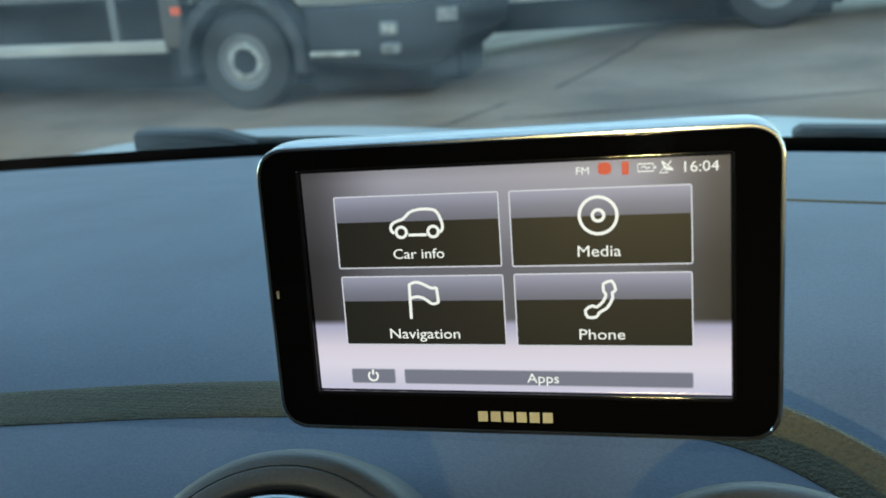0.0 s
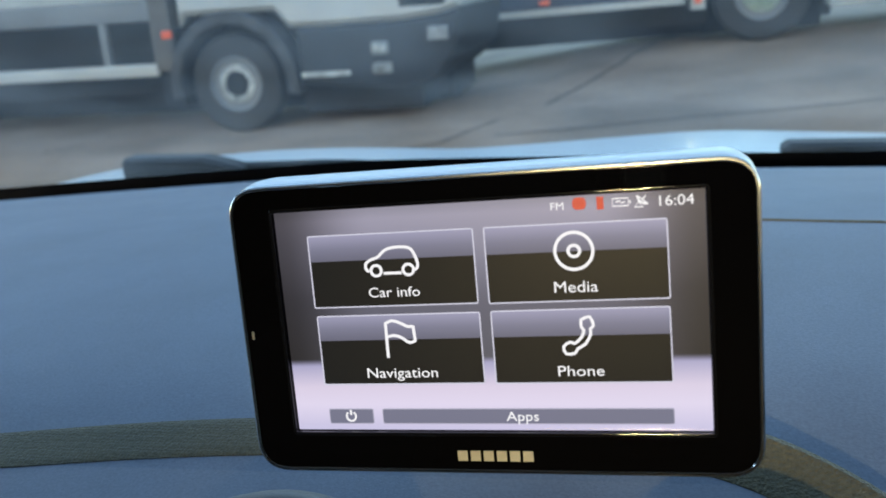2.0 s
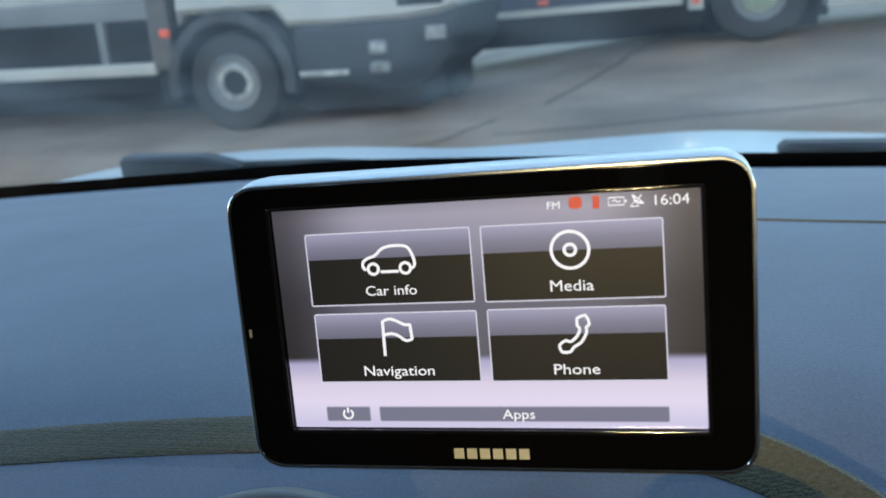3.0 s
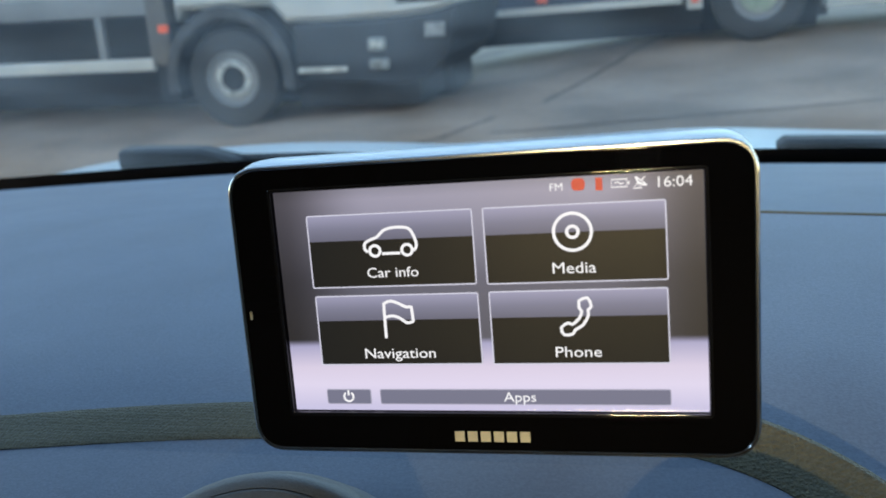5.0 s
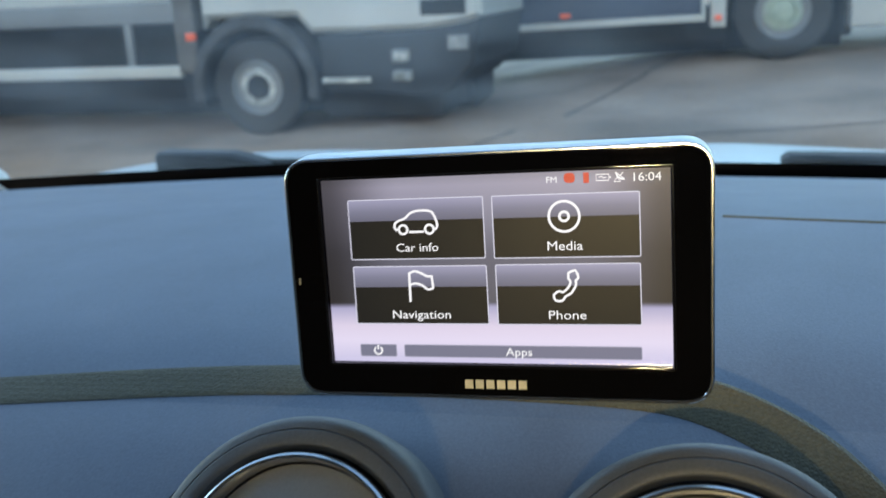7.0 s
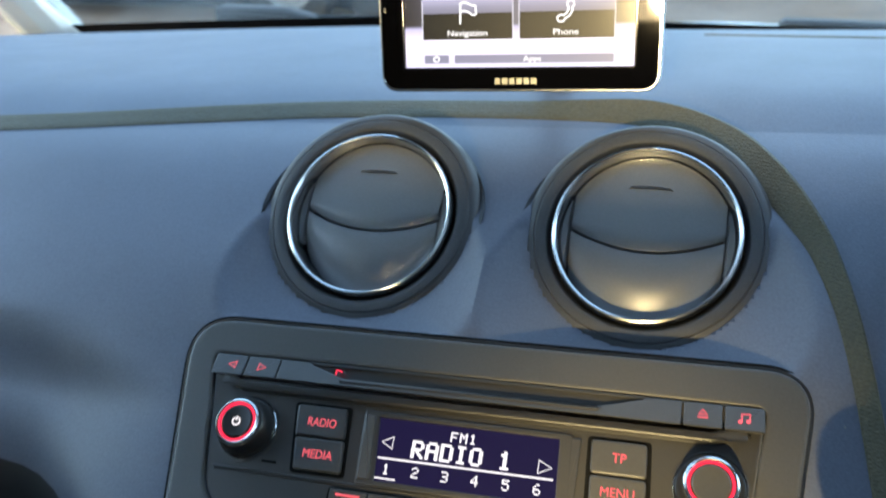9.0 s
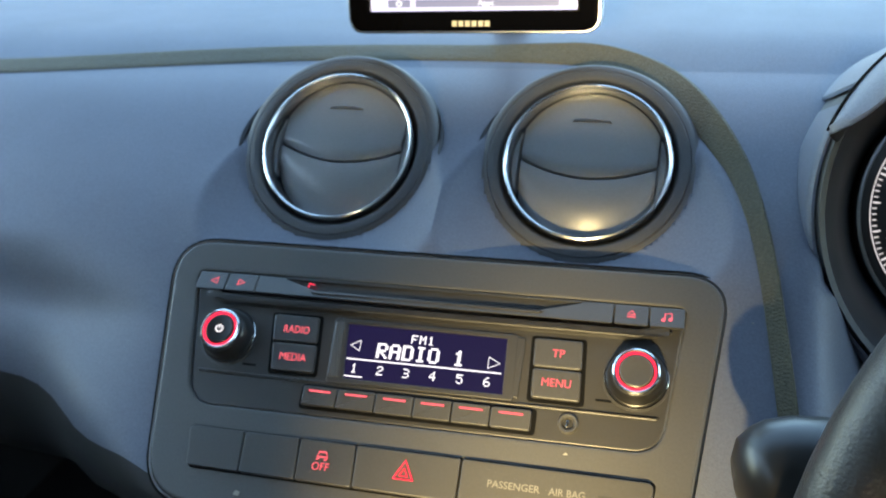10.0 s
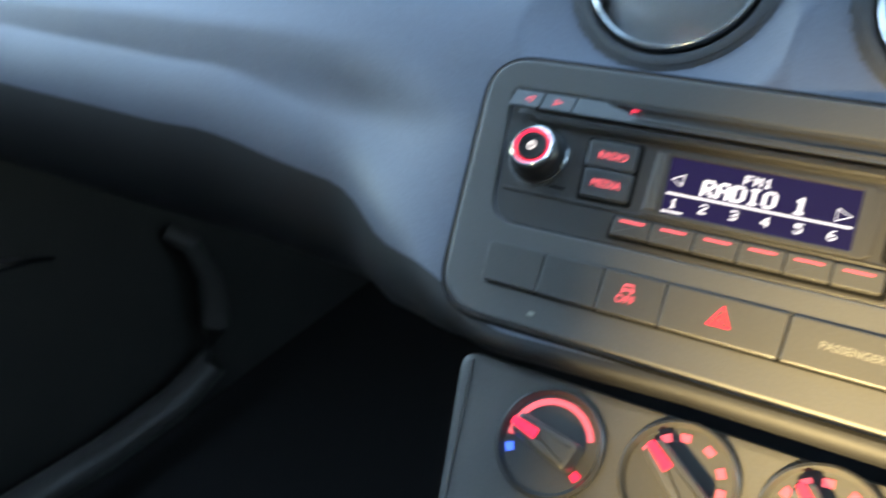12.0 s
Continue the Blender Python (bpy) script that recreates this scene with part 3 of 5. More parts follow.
def air_vent():
    """A round vent: flared housing, chrome ring, two curved flaps with side gaps."""
    v = thing("air_vent", "round black air vent with a chrome ring and closed flaps", "air vent", group="centre air vents")
    part("shoulder", lathe([(0.0600, -0.050), (0.0586, -0.012), (0.0572, -0.0052), (0.0556, -0.0024), (0.0540, -0.0012), (0.0519, -0.0008), (0.0516, -0.0400)], 96), FLANGE, v, "dark grained shoulder")
    part("housing", lathe([(0.0517, -0.030), (0.0517, -0.0010), (0.0510, -0.0004), (0.0496, -0.0002), (0.0476, 0.0),
                           (0.0465, -0.0003), (0.0458, -0.0010), (0.0457, -0.045)], 96), FLANGE, v, "flared grey housing")
    part("collar", lathe([(0.0459, -0.030), (0.0459, -0.0008), (0.0450, -0.0022), (0.0442, -0.0036), (0.0438, -0.0060), (0.0432, -0.022), (0.0, -0.022)], 96), COLLAR, v, "black inner collar")
    part("chrome_ring", lathe([(0.0433, -0.016), (0.0436, -0.0020), (0.0434, -0.0002), (0.0428, 0.0010), (0.0420, 0.0014), (0.0412, 0.0008), (0.0407, -0.0008), (0.0405, -0.0030), (0.0403, -0.016), (0.0433, -0.016)], 96), CHROME, v, "bright chrome ring")
    r = 0.0399
    for name, low in (("upper_flap", False), ("lower_flap", True)):
        bm = bmesh.new()
        nx, ny, grid = 28, 16, {}
        for i in range(nx + 1):
            x = -0.0350 + 0.070 * i / nx
            edge = math.sqrt(r * r - x * x)
            seam = 0.0012 - 0.0090 * (1 - (x / 0.035) ** 2)
            a, b = (-edge, seam - 0.0009) if low else (seam + 0.0008, edge)
            for j in range(ny + 1):
                y = a + (b - a) * j / ny
                t = j / ny
                if low:
                    z = -0.0130 + 0.036 * (0.58 * t - 0.34 * t * t) - 0.003 * (x / r) ** 2
                else:
                    z = -0.0050 + 0.0020 * (1 - (1 - min(1.0, t / 0.16)) ** 2) - 0.0022 * t * t - 0.003 * (x / r) ** 2
                grid[i, j] = bm.verts.new((x, y, z))
        for i in range(nx):
            for j in range(ny):
                bm.faces.new((grid[i, j], grid[i + 1, j], grid[i + 1, j + 1], grid[i, j + 1]))
        # a little thickness along the seam
        k = 0 if not low else ny
        back = [bm.verts.new(grid[i, k].co + Vector((0, 0, -0.004))) for i in range(nx + 1)]
        for i in range(nx):
            bm.faces.new((grid[i, k], back[i], back[i + 1], grid[i + 1, k]))
        part(name, bm, FLAP, v, "curved satin grey flap")
    for s in (-1, 1):
        bm = bmesh.new()
        lp = []
        for i in range(13):
            y = -0.0165 + 0.033 * i / 12
            lp.append((s * math.sqrt(r * r - y * y), y))
        pts = lp + [(s * 0.0358, 0.0165), (s * 0.0358, -0.0165)]
        if s < 0:
            pts = list(reversed(pts))
        slab([Vector(p) for p in pts], -0.013, -0.0066, 0.0006, bm)
        part("side_cheek", bm, FLAP, v)
        arc = circle(0, 0, 0.0580, 24, -14 if s > 0 else 152, 30 if s > 0 else 196)
        bm = bmesh.new()
        rows_ = []
        for i, (px, py) in enumerate(arc):
            w = 0.0009 * math.sin(math.pi * i / 23) + 0.0001
            k = 1 + w / 0.059
            up = -0.0008 - 0.25 * max(0.0, py)
            rows_.append([bm.verts.new((px * f, py * f, z)) for f, z in ((2 - k, up - 0.010), (2 - k, up), (k, up + 0.0006), (k, up - 0.010))])
        for a, b in zip(rows_, rows_[1:]):
            for i in range(3):
                bm.faces.new((a[i], b[i], b[i + 1], a[i + 1]))
        part("side_gap", bm, COLLAR, v, "narrow dark gap")
    lip = [(x, 0.0262 - 28.0 * x * x) for x in [-0.0105 + 0.0015 * i for i in range(15)]]
    low = [(x, 0.0243 - 10.0 * x * x) for x, _ in reversed(lip)][1:-1]
    part("grip", slab([Vector(p) for p in reversed(lip + low)], -0.0075, -0.0034, 0.0004), FLAP, v, "small moulded grip")
    return v


first = air_vent()
first.matrix_world = VENT_PLACES[0]
copy_thing(first, VENT_PLACES[1])

# ---- radio and its surround ----
surround = thing("radio_surround", "dark grey plastic surround of the radio and its switches", "panel", STACK)
sur_out = rounded(mm((-118.4, -112.5), (122.3, -112.5), (138.2, 16.6), (-139.6, 17.0)), [0.026, 0.022, 0.018, 0.020], 10)
rad_out = rounded(mm((-109, -67.6), (112.5, -65.6), (120.2, 0.8), (-123, 0.8)), [0.016, 0.014, 0.004, 0.004], 10)
part("surround_plate", frame_slab(sur_out, rad_out, -0.003, 0.0022, 0.0012, 0.0002), PANEL, surround, "dark plastic plate with rounded corners")
part("edge_groove", ribbon(inset(sur_out, -0.0020), 0.0014, -0.002, 0.0004, True), BLACK, surround, "dark groove round the panel")
part("edge_line", ribbon(inset(sur_out, -0.0008), 0.0011, -0.001, 0.0010, True), RIM, surround, "thin paler edge")

radio = thing("car_radio", "black car radio with two knobs and a lit navy display", "radio", STACK)
part("faceplate", slab(inset(rad_out, 0.0005), -0.004, 0.0010, 0.0006), RADIO, radio, "black faceplate")


def key(loop_mm, r, z0, z1, parent, name="button", bev=0.0005, material=None):
    return part(name, slab(rounded(mm(*loop_mm), r * MM, 4), z0, z1, bev), material or KEYCAP, parent)


def tri_lines(cx, cy, w, h, way):
    return [(cx - way * w / 2, cy), (cx + way * w / 2, cy + h / 2), (cx + way * w / 2, cy - h / 2)] if way > 0 else [(cx + w / 2, cy), (cx - w / 2, cy - h / 2), (cx - w / 2, cy + h / 2)]


# top row
for pts, cx, way in ((((-120.4, -10.4), (-105.0, -10.2), (-105.6, 0.2), (-121.6, 0.2)), -111.7, 1), (((-104.2, -10.2), (-88.4, -10.0), (-89.0, 0.2), (-104.8, 0.2)), -96.6, -1)):
    k = key(pts, 0.8, 0.001, 0.0024, radio)
    part("symbol", ribbon(mm(*tri_lines(cx, -5.0, 3.6, 3.4, way)), 0.0006, 0.0024, 0.0026, True), LAMP_PINK, k)
slot_out = rounded(mm((-87.8, -10.0), (88.0, -10.4), (88.0, 0.2), (-88.4, 0.2)), 0.0008, 4)
slot_in = rounded(mm((-56, -6.6), (54, -6.6), (75, -0.4), (-75, -0.4)), 0.0005, 4)
part("disc_slot_plate", frame_slab(slot_out, slot_in, 0.001, 0.0024, 0.0004, -0.0120), KEYCAP, radio, "plate with a tapered disc slot")
part("disc_slot", slab(inset(slot_in, -0.001), -0.0130, -0.0120, 0.0001), BLACK, radio, "dark disc slot")
part("slot_lip", slab(rounded(mm((-57, -8.4), (55, -8.4), (57, -6.7), (-59, -6.7)), 0.0003, 3), 0.0018, 0.0032, 0.0006), KEYCAP, radio)
part("slot_mark", ribbon(mm((-57.5, -3.2), (-60.5, -2.4), (-60.2, -5.0)), 0.0006, 0.0026, 0.0028), LAMP_RED, radio)
for x0, x1, cx in ((88.8, 103.6, 96.2), (104.4, 119.4, 112.0)):
    k = key(((x0, -10.4), (x1, -10.4), (x1, 0.2), (x0, 0.2)), 0.8, 0.001, 0.0024, radio)
    bm = bmesh.new()
    if cx < 100:
        ribbon(mm((cx - 1.7, -4.9), (cx + 1.7, -4.9), (cx, -2.8)), 0.0006, 0.0024, 0.0026, True, bm)
        ribbon(mm((cx - 1.9, -6.2), (cx + 1.9, -6.2)), 0.0006, 0.0024, 0.0026, False, bm)
    else:
        ribbon(mm((cx - 1.2, -6.4), (cx - 1.2, -3.2), (cx + 1.8, -2.8), (cx + 1.8, -6.0)), 0.0006, 0.0024, 0.0026, False, bm)
        for qx, qy in ((cx - 1.8, -6.5), (cx + 1.2, -6.1)):
            slab([Vector(p) for p in mm(*circle(qx, qy, 0.9, 12))], 0.0024, 0.0026, 0.00003, bm)
    part("symbol", bm, LAMP_PINK, k)
# the top row leans back: its lower edge stands proud
for ob in [o for o in radio.children if o.name != "faceplate"]:
    for o in [ob] + list(ob.children):
        for v in o.data.vertices:
            if v.co.z > 0.0005:
                v.co.z += max(0.0, 0.0002 - v.co.y) * 0.32
# ridge under the slot
bm = slab(rounded(mm((-104, -16.2), (100, -16.0), (118, -10.9), (-118, -10.8)), 0.0010, 4), 0.0005, 0.0050, 0.0026)
part("ridge", bm, RADIO, radio, "moulded ridge")


def knob(cx, cy, mark):
    m = Matrix.Translation((cx * MM, cy * MM, 0.001))
    k = part("knob", lathe([(0.0136, 0.0), (0.0136, 0.0012), (0.0131, 0.0020), (0.0127, 0.0022), (0.0122, 0.0060), (0.0114, 0.0084), (0.0106, 0.0096), (0.0090, 0.0100), (0.0, 0.0100)], 48), KNOB, radio, "turned black knob")
    k.matrix_local = m
    part("chrome_ring", lathe([(0.0104, 0.0094), (0.0105, 0.0104), (0.0101, 0.0116), (0.0094, 0.0121), (0.0088, 0.0119), (0.0087, 0.0094), (0.0104, 0.0094)], 48), CHROME, k, "chrome ring")
    part("foot_ring", lathe([(0.0140, 0.0), (0.0140, 0.0012), (0.0137, 0.0015), (0.0135, 0.0010), (0.0135, 0.0), (0.0140, 0.0)], 48), RIM, k, "thin bright foot ring")
    part("lit_ring", lathe([(0.0087, 0.0110), (0.0086, 0.0120), (0.0077, 0.0120), (0.0076, 0.0110), (0.0087, 0.0110)], 48), LAMP_RED, k, "glowing red ring")
    part("cap", lathe([(0.0074, 0.0106), (0.0073, 0.0117), (0.0066, 0.0121), (0.0040, 0.0118), (0.0, 0.0117)], 40), KNOB if mark else KEYCAP, k, "black cap")
    if mark:
        bm = ribbon(mm(*circle(0, 0, 1.7, 18, 120, 420)), 0.0006, 0.0122, 0.0124)
        ribbon(mm((0, 0.2), (0, 2.1)), 0.0006, 0.0122, 0.0124, False, bm)
        part("symbol", bm, LCD_ON, k, "white power symbol")
    part("base_well", lathe([(0.0150, -0.0008), (0.0150, 0.0004), (0.0140, 0.0006), (0.0130, 0.0002), (0.0, 0.0002)], 48), RADIO, k)
    return k


knob(-97.0, -32.6, True)
knob(100.4, -33.4, False)
# paired keys, set in dark gaps
for pts in (((-72.4, -48.9), (-47.1, -48.7), (-50.0, -18.0), (-77.0, -18.0)), ((53.4, -48.9), (78.9, -48.9), (77.6, -18.0), (52.4, -18.0)), ((-53.0, -64.0), (58.8, -63.9), (58.8, -52.0), (-53.0, -52.2))):
    part("key_gap", slab(rounded(mm(*pts), 0.0020, 4), 0.0006, 0.0014, 0.0002), BLACK, radio, "dark gap round the keys")
for words, pts, cx, cy, w in (("RADIO", ((-73.4, -32.8), (-50.2, -32.6), (-51.6, -19.4), (-75.2, -19.4)), -61.8, -26.4, 13.2), ("MEDIA", ((-70.8, -47.4), (-48.8, -47.2), (-50.0, -33.5), (-73.2, -33.6)), -60.6, -40.2, 13.6),
                              ("TP", ((54.6, -32.8), (76.6, -32.8), (76.0, -19.4), (54.0, -19.4)), 65.6, -26.0, 5.6), ("MENU", ((55.2, -47.2), (77.0, -47.2), (76.6, -33.6), (54.7, -33.6)), 66.0, -39.6, 13.0)):
    k = key(pts, 1.6, 0.0008, 0.0030, radio, bev=0.0008)
    text("lettering", words, w * MM, 3.7 * MM, LAMP_PINK, k, cx * MM, cy * MM, 0.0030)
# display
lcd_loop = [Vector(p) for p in mm((-33.6, -47.6), (42.3, -47.2), (41.3, -20.9), (-36.4, -20.8))]
part("display", slab(lcd_loop, 0.0002, 0.0014, 0.0001), LCD, radio, "navy dot-matrix display")
part("display_bezel", frame_slab(rounded(mm((-42.0, -50.2), (47.6, -49.8), (46.4, -18.6), (-43.6, -18.4)), 0.001, 1), rounded([tuple(p) for p in lcd_loop], 0.0001, 1), 0.0008, 0.0024, 0.0006, 0.0012), RADIO, radio, "black display bezel")
part("bezel_cheek", slab(rounded(mm((-41.2, -47.8), (-35.6, -47.6), (-38.2, -20.4), (-42.8, -20.2)), 0.0006, 3), 0.0020, 0.0030, 0.0006), PANEL, radio, "paler side cheek")
# the right cheek's shadow is put into its colour by a darker plastic
part("bezel_cheek", slab(rounded(mm((45.0, -48.2), (49.5, -48.0), (50.0, -20.0), (44.6, -20.0)), 0.0006, 3), 0.0016, 0.0022, 0.0004), RADIO, radio, "side cheek, darkened for the shadow on it")

ZL = 0.00145


DOTS = {"F": "1f 10 10 1e 10 10 10", "M": "11 1b 15 15 11 11 11", "1": "04 0c 04 04 04 04 0e", "R": "1e 11 11 1e 14 12 11", "A": "0e 11 11 1f 11 11 11",
        "D": "1e 11 11 11 11 11 1e", "I": "0e 04 04 04 04 04 0e", "O": "0e 11 11 11 11 11 0e", "2": "0e 11 01 06 08 10 1f", "3": "1e 01 01 0e 01 01 1e",
        "4": "02 06 0a 12 1f 02 02", "5": "1f 10 1e 01 01 11 0e", "6": "06 08 10 1e 11 11 0e"}


def dot_letter(ch, x0, y0, w, h, fat=1.0):
    """A display letter of lit cells, its lower left corner at (x0, y0), in millimetres."""
    bm = bmesh.new()
    cw, chh = w / 5, h / 7
    for r, code in enumerate(DOTS[ch].split()):
        bits = int(code, 16)
        for c in range(5):
            if bits >> (4 - c) & 1:
                ax, ay = x0 + c * cw, y0 + (6 - r) * chh
                q = [bm.verts.new((px * MM, py * MM, ZL + 0.0001)) for px, py in box2(ax - (fat - 1) * cw / 2, ay, ax + cw * (1 + (fat - 1) / 2), ay + chh)]
                bm.faces.new(q)
    bmesh.ops.remove_doubles(bm, verts=bm.verts, dist=1e-7)
    return part("lettering", bm, LCD_ON, radio, smooth=False)


for i, ch in enumerate("FM1"):
    dot_letter(ch, -4.0 + i * 4.0, -27.6, 3.1, 4.2, 1.1)
for i, ch in enumerate("RADIO"):
    dot_letter(ch, -19.8 + i * 6.3, -36.2, 5.0, 7.4, 1.5)
dot_letter("1", 17.6, -36.2, 5.0, 7.4, 1.5)
for i, ch in enumerate("123456"):
    dot_letter(ch, -31.0 + i * 12.8, -44.4, 3.0, 4.4, 1.1)
for pts, w, loop in ((((-34.0, -37.8), (40.6, -37.6)), 0.0007, False), (((-34.4, -46.2), (-24.6, -46.2)), 0.0006, False),
                     (((-33.4, -31.0), (-28.6, -28.4), (-28.6, -33.6)), 0.0006, True), (((39.4, -33.0), (34.0, -30.4), (34.0, -35.8)), 0.0006, True)):
    part("lit_arrow" if loop else "lit_line", ribbon(mm(*pts), w, ZL, ZL + 0.0001, loop), LCD_ON, radio)
# preset keys
cuts = (-51.6, -34.4, -15.6, 2.8, 20.8, 38.4, 57.0)
for a, b in zip(cuts, cuts[1:]):
    k = key(((a + 0.3, -62.4), (b - 0.3, -62.3), (b - 0.3, -53.3), (a + 0.3, -53.4)), 0.6 if b < 50 else 1.4, 0.0008, 0.0036, radio, bev=0.0004)
    c = (a + b) / 2
    part("lit_bar", ribbon(mm((c - 5.4, -55.6), (c + 5.4, -55.6)), 0.0009, 0.0036, 0.0038), LAMP_PINK, k, "glowing pink bar")
part("shelf_ridge", slab(rounded(mm((-108, -51.6), (110, -51.4), (112, -49.8), (-110, -50.0)), 0.0006, 3), 0.0005, 0.0018, 0.0007), RADIO, radio)
j = part("socket", lathe([(0.0045, 0.0), (0.0045, 0.0014), (0.0040, 0.0020), (0.0030, 0.0018), (0.0024, 0.0006), (0.0016, -0.004), (0.0, -0.004)], 32), KEYCAP, radio, "round audio socket")
part("socket_pin", slab(rounded(mm(*box2(-0.9, -1.4, 0.3, 1.2)), 0.0003, 2), -0.002, 0.0012, 0.0002), CHROME, j, "bright contact")
j.location = (72.9 * MM, -57.0 * MM, 0.001)
for x0, y0 in ((-86.5, -46.2), (83.5, -45.4)):
    part("slit", slab(rounded(mm(*box2(x0, y0, x0 + 7, y0 + 1.0)), 0.0002, 2), 0.0009, 0.0013, 0.0001), BLACK, radio, "short dark slit")

speck = part("speck", slab(rounded(mm(*box2(147.9, -3.6, 148.7, -2.8)), 0.0003, 3), -0.001, 0.0009, 0.0002), PRINT, dashboard, "tiny pale speck")
speck.matrix_local = STACK

# ---- switch row ----
row = thing("switch_row", "row of black switches under the radio", "switches", STACK)
part("switch_well", slab(rounded(mm((-100.0, -97.7), (108.4, -97.7), (112.4, -77.4), (-103.8, -77.6)), 0.003, 5), 0.0015, 0.0026, 0.0003), BLACK, row, "dark recess")
sw = ((-103.2, -75.0), (-74.3, -47.2), (-46.5, -19.9), (-19.2, 28.8), (29.6, 111.4))
for i, (a, b) in enumerate(sw):
    la = 2.6 if i == 0 else 0.5 * (1 if a < 20 else -0.4)
    rb = -2.4 if i == 4 else (1.0 if b < 20 else -0.2)
    bm = bmesh.new()
    top, low = -78.2, -96.9
    lp0 = rounded(mm((a + la, low), (b + rb, low), (b, top), (a, top)), [0.0014 if i else 0.003, 0.0014 if i < 4 else 0.0040, 0.0012 if i < 4 else 0.0034, 0.0012 if i else 0.003], 5)
    rings(bm, [at(lp0, 0.002), at(lp0, 0.0038)] + [[(p.x, p.y, h + (p.y + 0.088) * 0.04) for p in inset(lp0, d)] for d, h in ((0.0002, 0.0044), (0.0006, 0.0046), (0.0009, 0.0046))])
    k = part("switch", bm, KEYCAP, row, ("blank switch cover", "blank switch cover", "stability control switch", "hazard light switch", "passenger air bag lamp panel")[i])
    z = 0.0049
    if i == 2:
        text("lettering", "OFF", 8.0 * MM, 3.5 * MM, LAMP_PINK, k, -34.6 * MM, -89.6 * MM, z)
        bm = ribbon(mm((-37.2, -85.4), (-36.2, -83.2), (-33.0, -83.2), (-32.0, -85.4)), 0.0008, z, z + 0.0001, True)
        ribbon(mm((-37.4, -86.8), (-35.8, -86.2)), 0.0006, z, z + 0.0001, False, bm)
        ribbon(mm((-33.6, -86.8), (-32.0, -86.2)), 0.0006, z, z + 0.0001, False, bm)
        part("symbol", bm, LAMP_PINK, k)
    elif i == 3:
        bm = ribbon(mm((-0.2, -90.4), (8.8, -90.4), (4.3, -82.2)), 0.0011, z, z + 0.0001, True)
        ribbon(mm((2.4, -89.0), (6.2, -89.0), (4.3, -85.6)), 0.0009, z, z + 0.0001, True, bm)
        part("symbol", bm, LAMP_RED, k, "red warning triangle")
    elif i == 4:
        text("lettering", "PASSENGER", 22.6 * MM, 3.0 * MM, PRINT, k, 53.1 * MM, -87.0 * MM, z, 0.01)
        text("lettering", "AIR BAG", 15.2 * MM, 3.0 * MM, PRINT, k, 75.7 * MM, -87.0 * MM, z, 0.01)
part("faded_mark", slab(rounded(mm((88.6, -88.6), (100.6, -88.4), (100.8, -84.6), (88.8, -84.8)), 0.0008, 3), 0.0042, 0.00468, 0.0001), RADIO, k, "faded dark mark")
part("chip", slab(rounded(mm((71.8, -70.8), (74.6, -70.6), (73.3, -69.4)), 0.0003, 2), 0.002, 0.0025, 0.0001), BRAND, surround, "small pale scuff")
part("chip", slab(rounded(mm((-74.6, -106.9), (-71.6, -107.2), (-71.2, -105.2), (-73.6, -104.8)), 0.0005, 3), 0.002, 0.0026, 0.0002), BRAND, surround, "small pale scuff")

# ---- cabin round the camera ----
TRIM = mat("cabin_trim", (0.05, 0.05, 0.05), 0.6, grain=0.15, blotch=0.1, bump=0.3, bump_size=700)
DOOR = mat("door_trim", (0.042, 0.040, 0.037), 0.6, grain=0.15, blotch=0.1, bump=0.3, bump_size=700)
CARPET = mat("carpet", (0.010, 0.010, 0.011), 0.95, grain=0.4, grain_size=500, bump=0.6, bump_size=800)
# unseen lining, this pale so that windscreen light bounces back onto the dash
HEADLINING = mat("headlining", (0.52, 0.50, 0.47), 0.9, grain=0.08, bump=0.3, bump_size=600)


def glass_mat(name, tint, dust):
    """Clear pane with a mirror film that grows with the angle, and a veil of dust."""
    m = bpy.data.materials.new(name)
    m.use_nodes = True
    n, l = m.node_tree.nodes, m.node_tree.links
    n.remove(n["Principled BSDF"])
    out = n["Material Output"]
    clear = n.new("ShaderNodeBsdfTransparent")
    clear.inputs["Color"].default_value = (*tint, 1)
    gloss = n.new("ShaderNodeBsdfGlossy")
    gloss.inputs["Roughness"].default_value = 0.02
    fr = n.new("ShaderNodeLayerWeight")
    pw = n.new("ShaderNodeMath")
    pw.operation = "POWER"
    pw.inputs[1].default_value = 5.0
    l.new(fr.outputs["Facing"], pw.inputs[0])
    ma = n.new("ShaderNodeMath")
    ma.operation = "MULTIPLY_ADD"
    ma.inputs[1].default_value, ma.inputs[2].default_value = 0.8, 0.05
    l.new(pw.outputs["Value"], ma.inputs[0])
    mix = n.new("ShaderNodeMixShader")
    l.new(ma.outputs["Value"], mix.inputs["Fac"])
    l.new(clear.outputs[0], mix.inputs[1])
    l.new(gloss.outputs[0], mix.inputs[2])
    veil = n.new("ShaderNodeBsdfTranslucent")
    veil.inputs["Color"].default_value = (0.80, 0.82, 0.82, 1)
    noise_t = n.new("ShaderNodeTexNoise")
    noise_t.inputs["Scale"].default_value = 9
    noise_t.inputs["Detail"].default_value = 8
    r = n.new("ShaderNodeMapRange")
    r.inputs["From Min"].default_value, r.inputs["From Max"].default_value = 0.35, 0.7
    r.inputs["To Min"].default_value, r.inputs["To Max"].default_value = dust * 0.25, dust * 2.0
    l.new(noise_t.outputs["Fac"], r.inputs["Value"])
    mix2 = n.new("ShaderNodeMixShader")
    l.new(r.outputs["Result"], mix2.inputs["Fac"])
    l.new(mix.outputs[0], mix2.inputs[1])
    l.new(veil.outputs[0], mix2.inputs[2])
    l.new(mix2.outputs[0], out.inputs["Surface"])
    return m


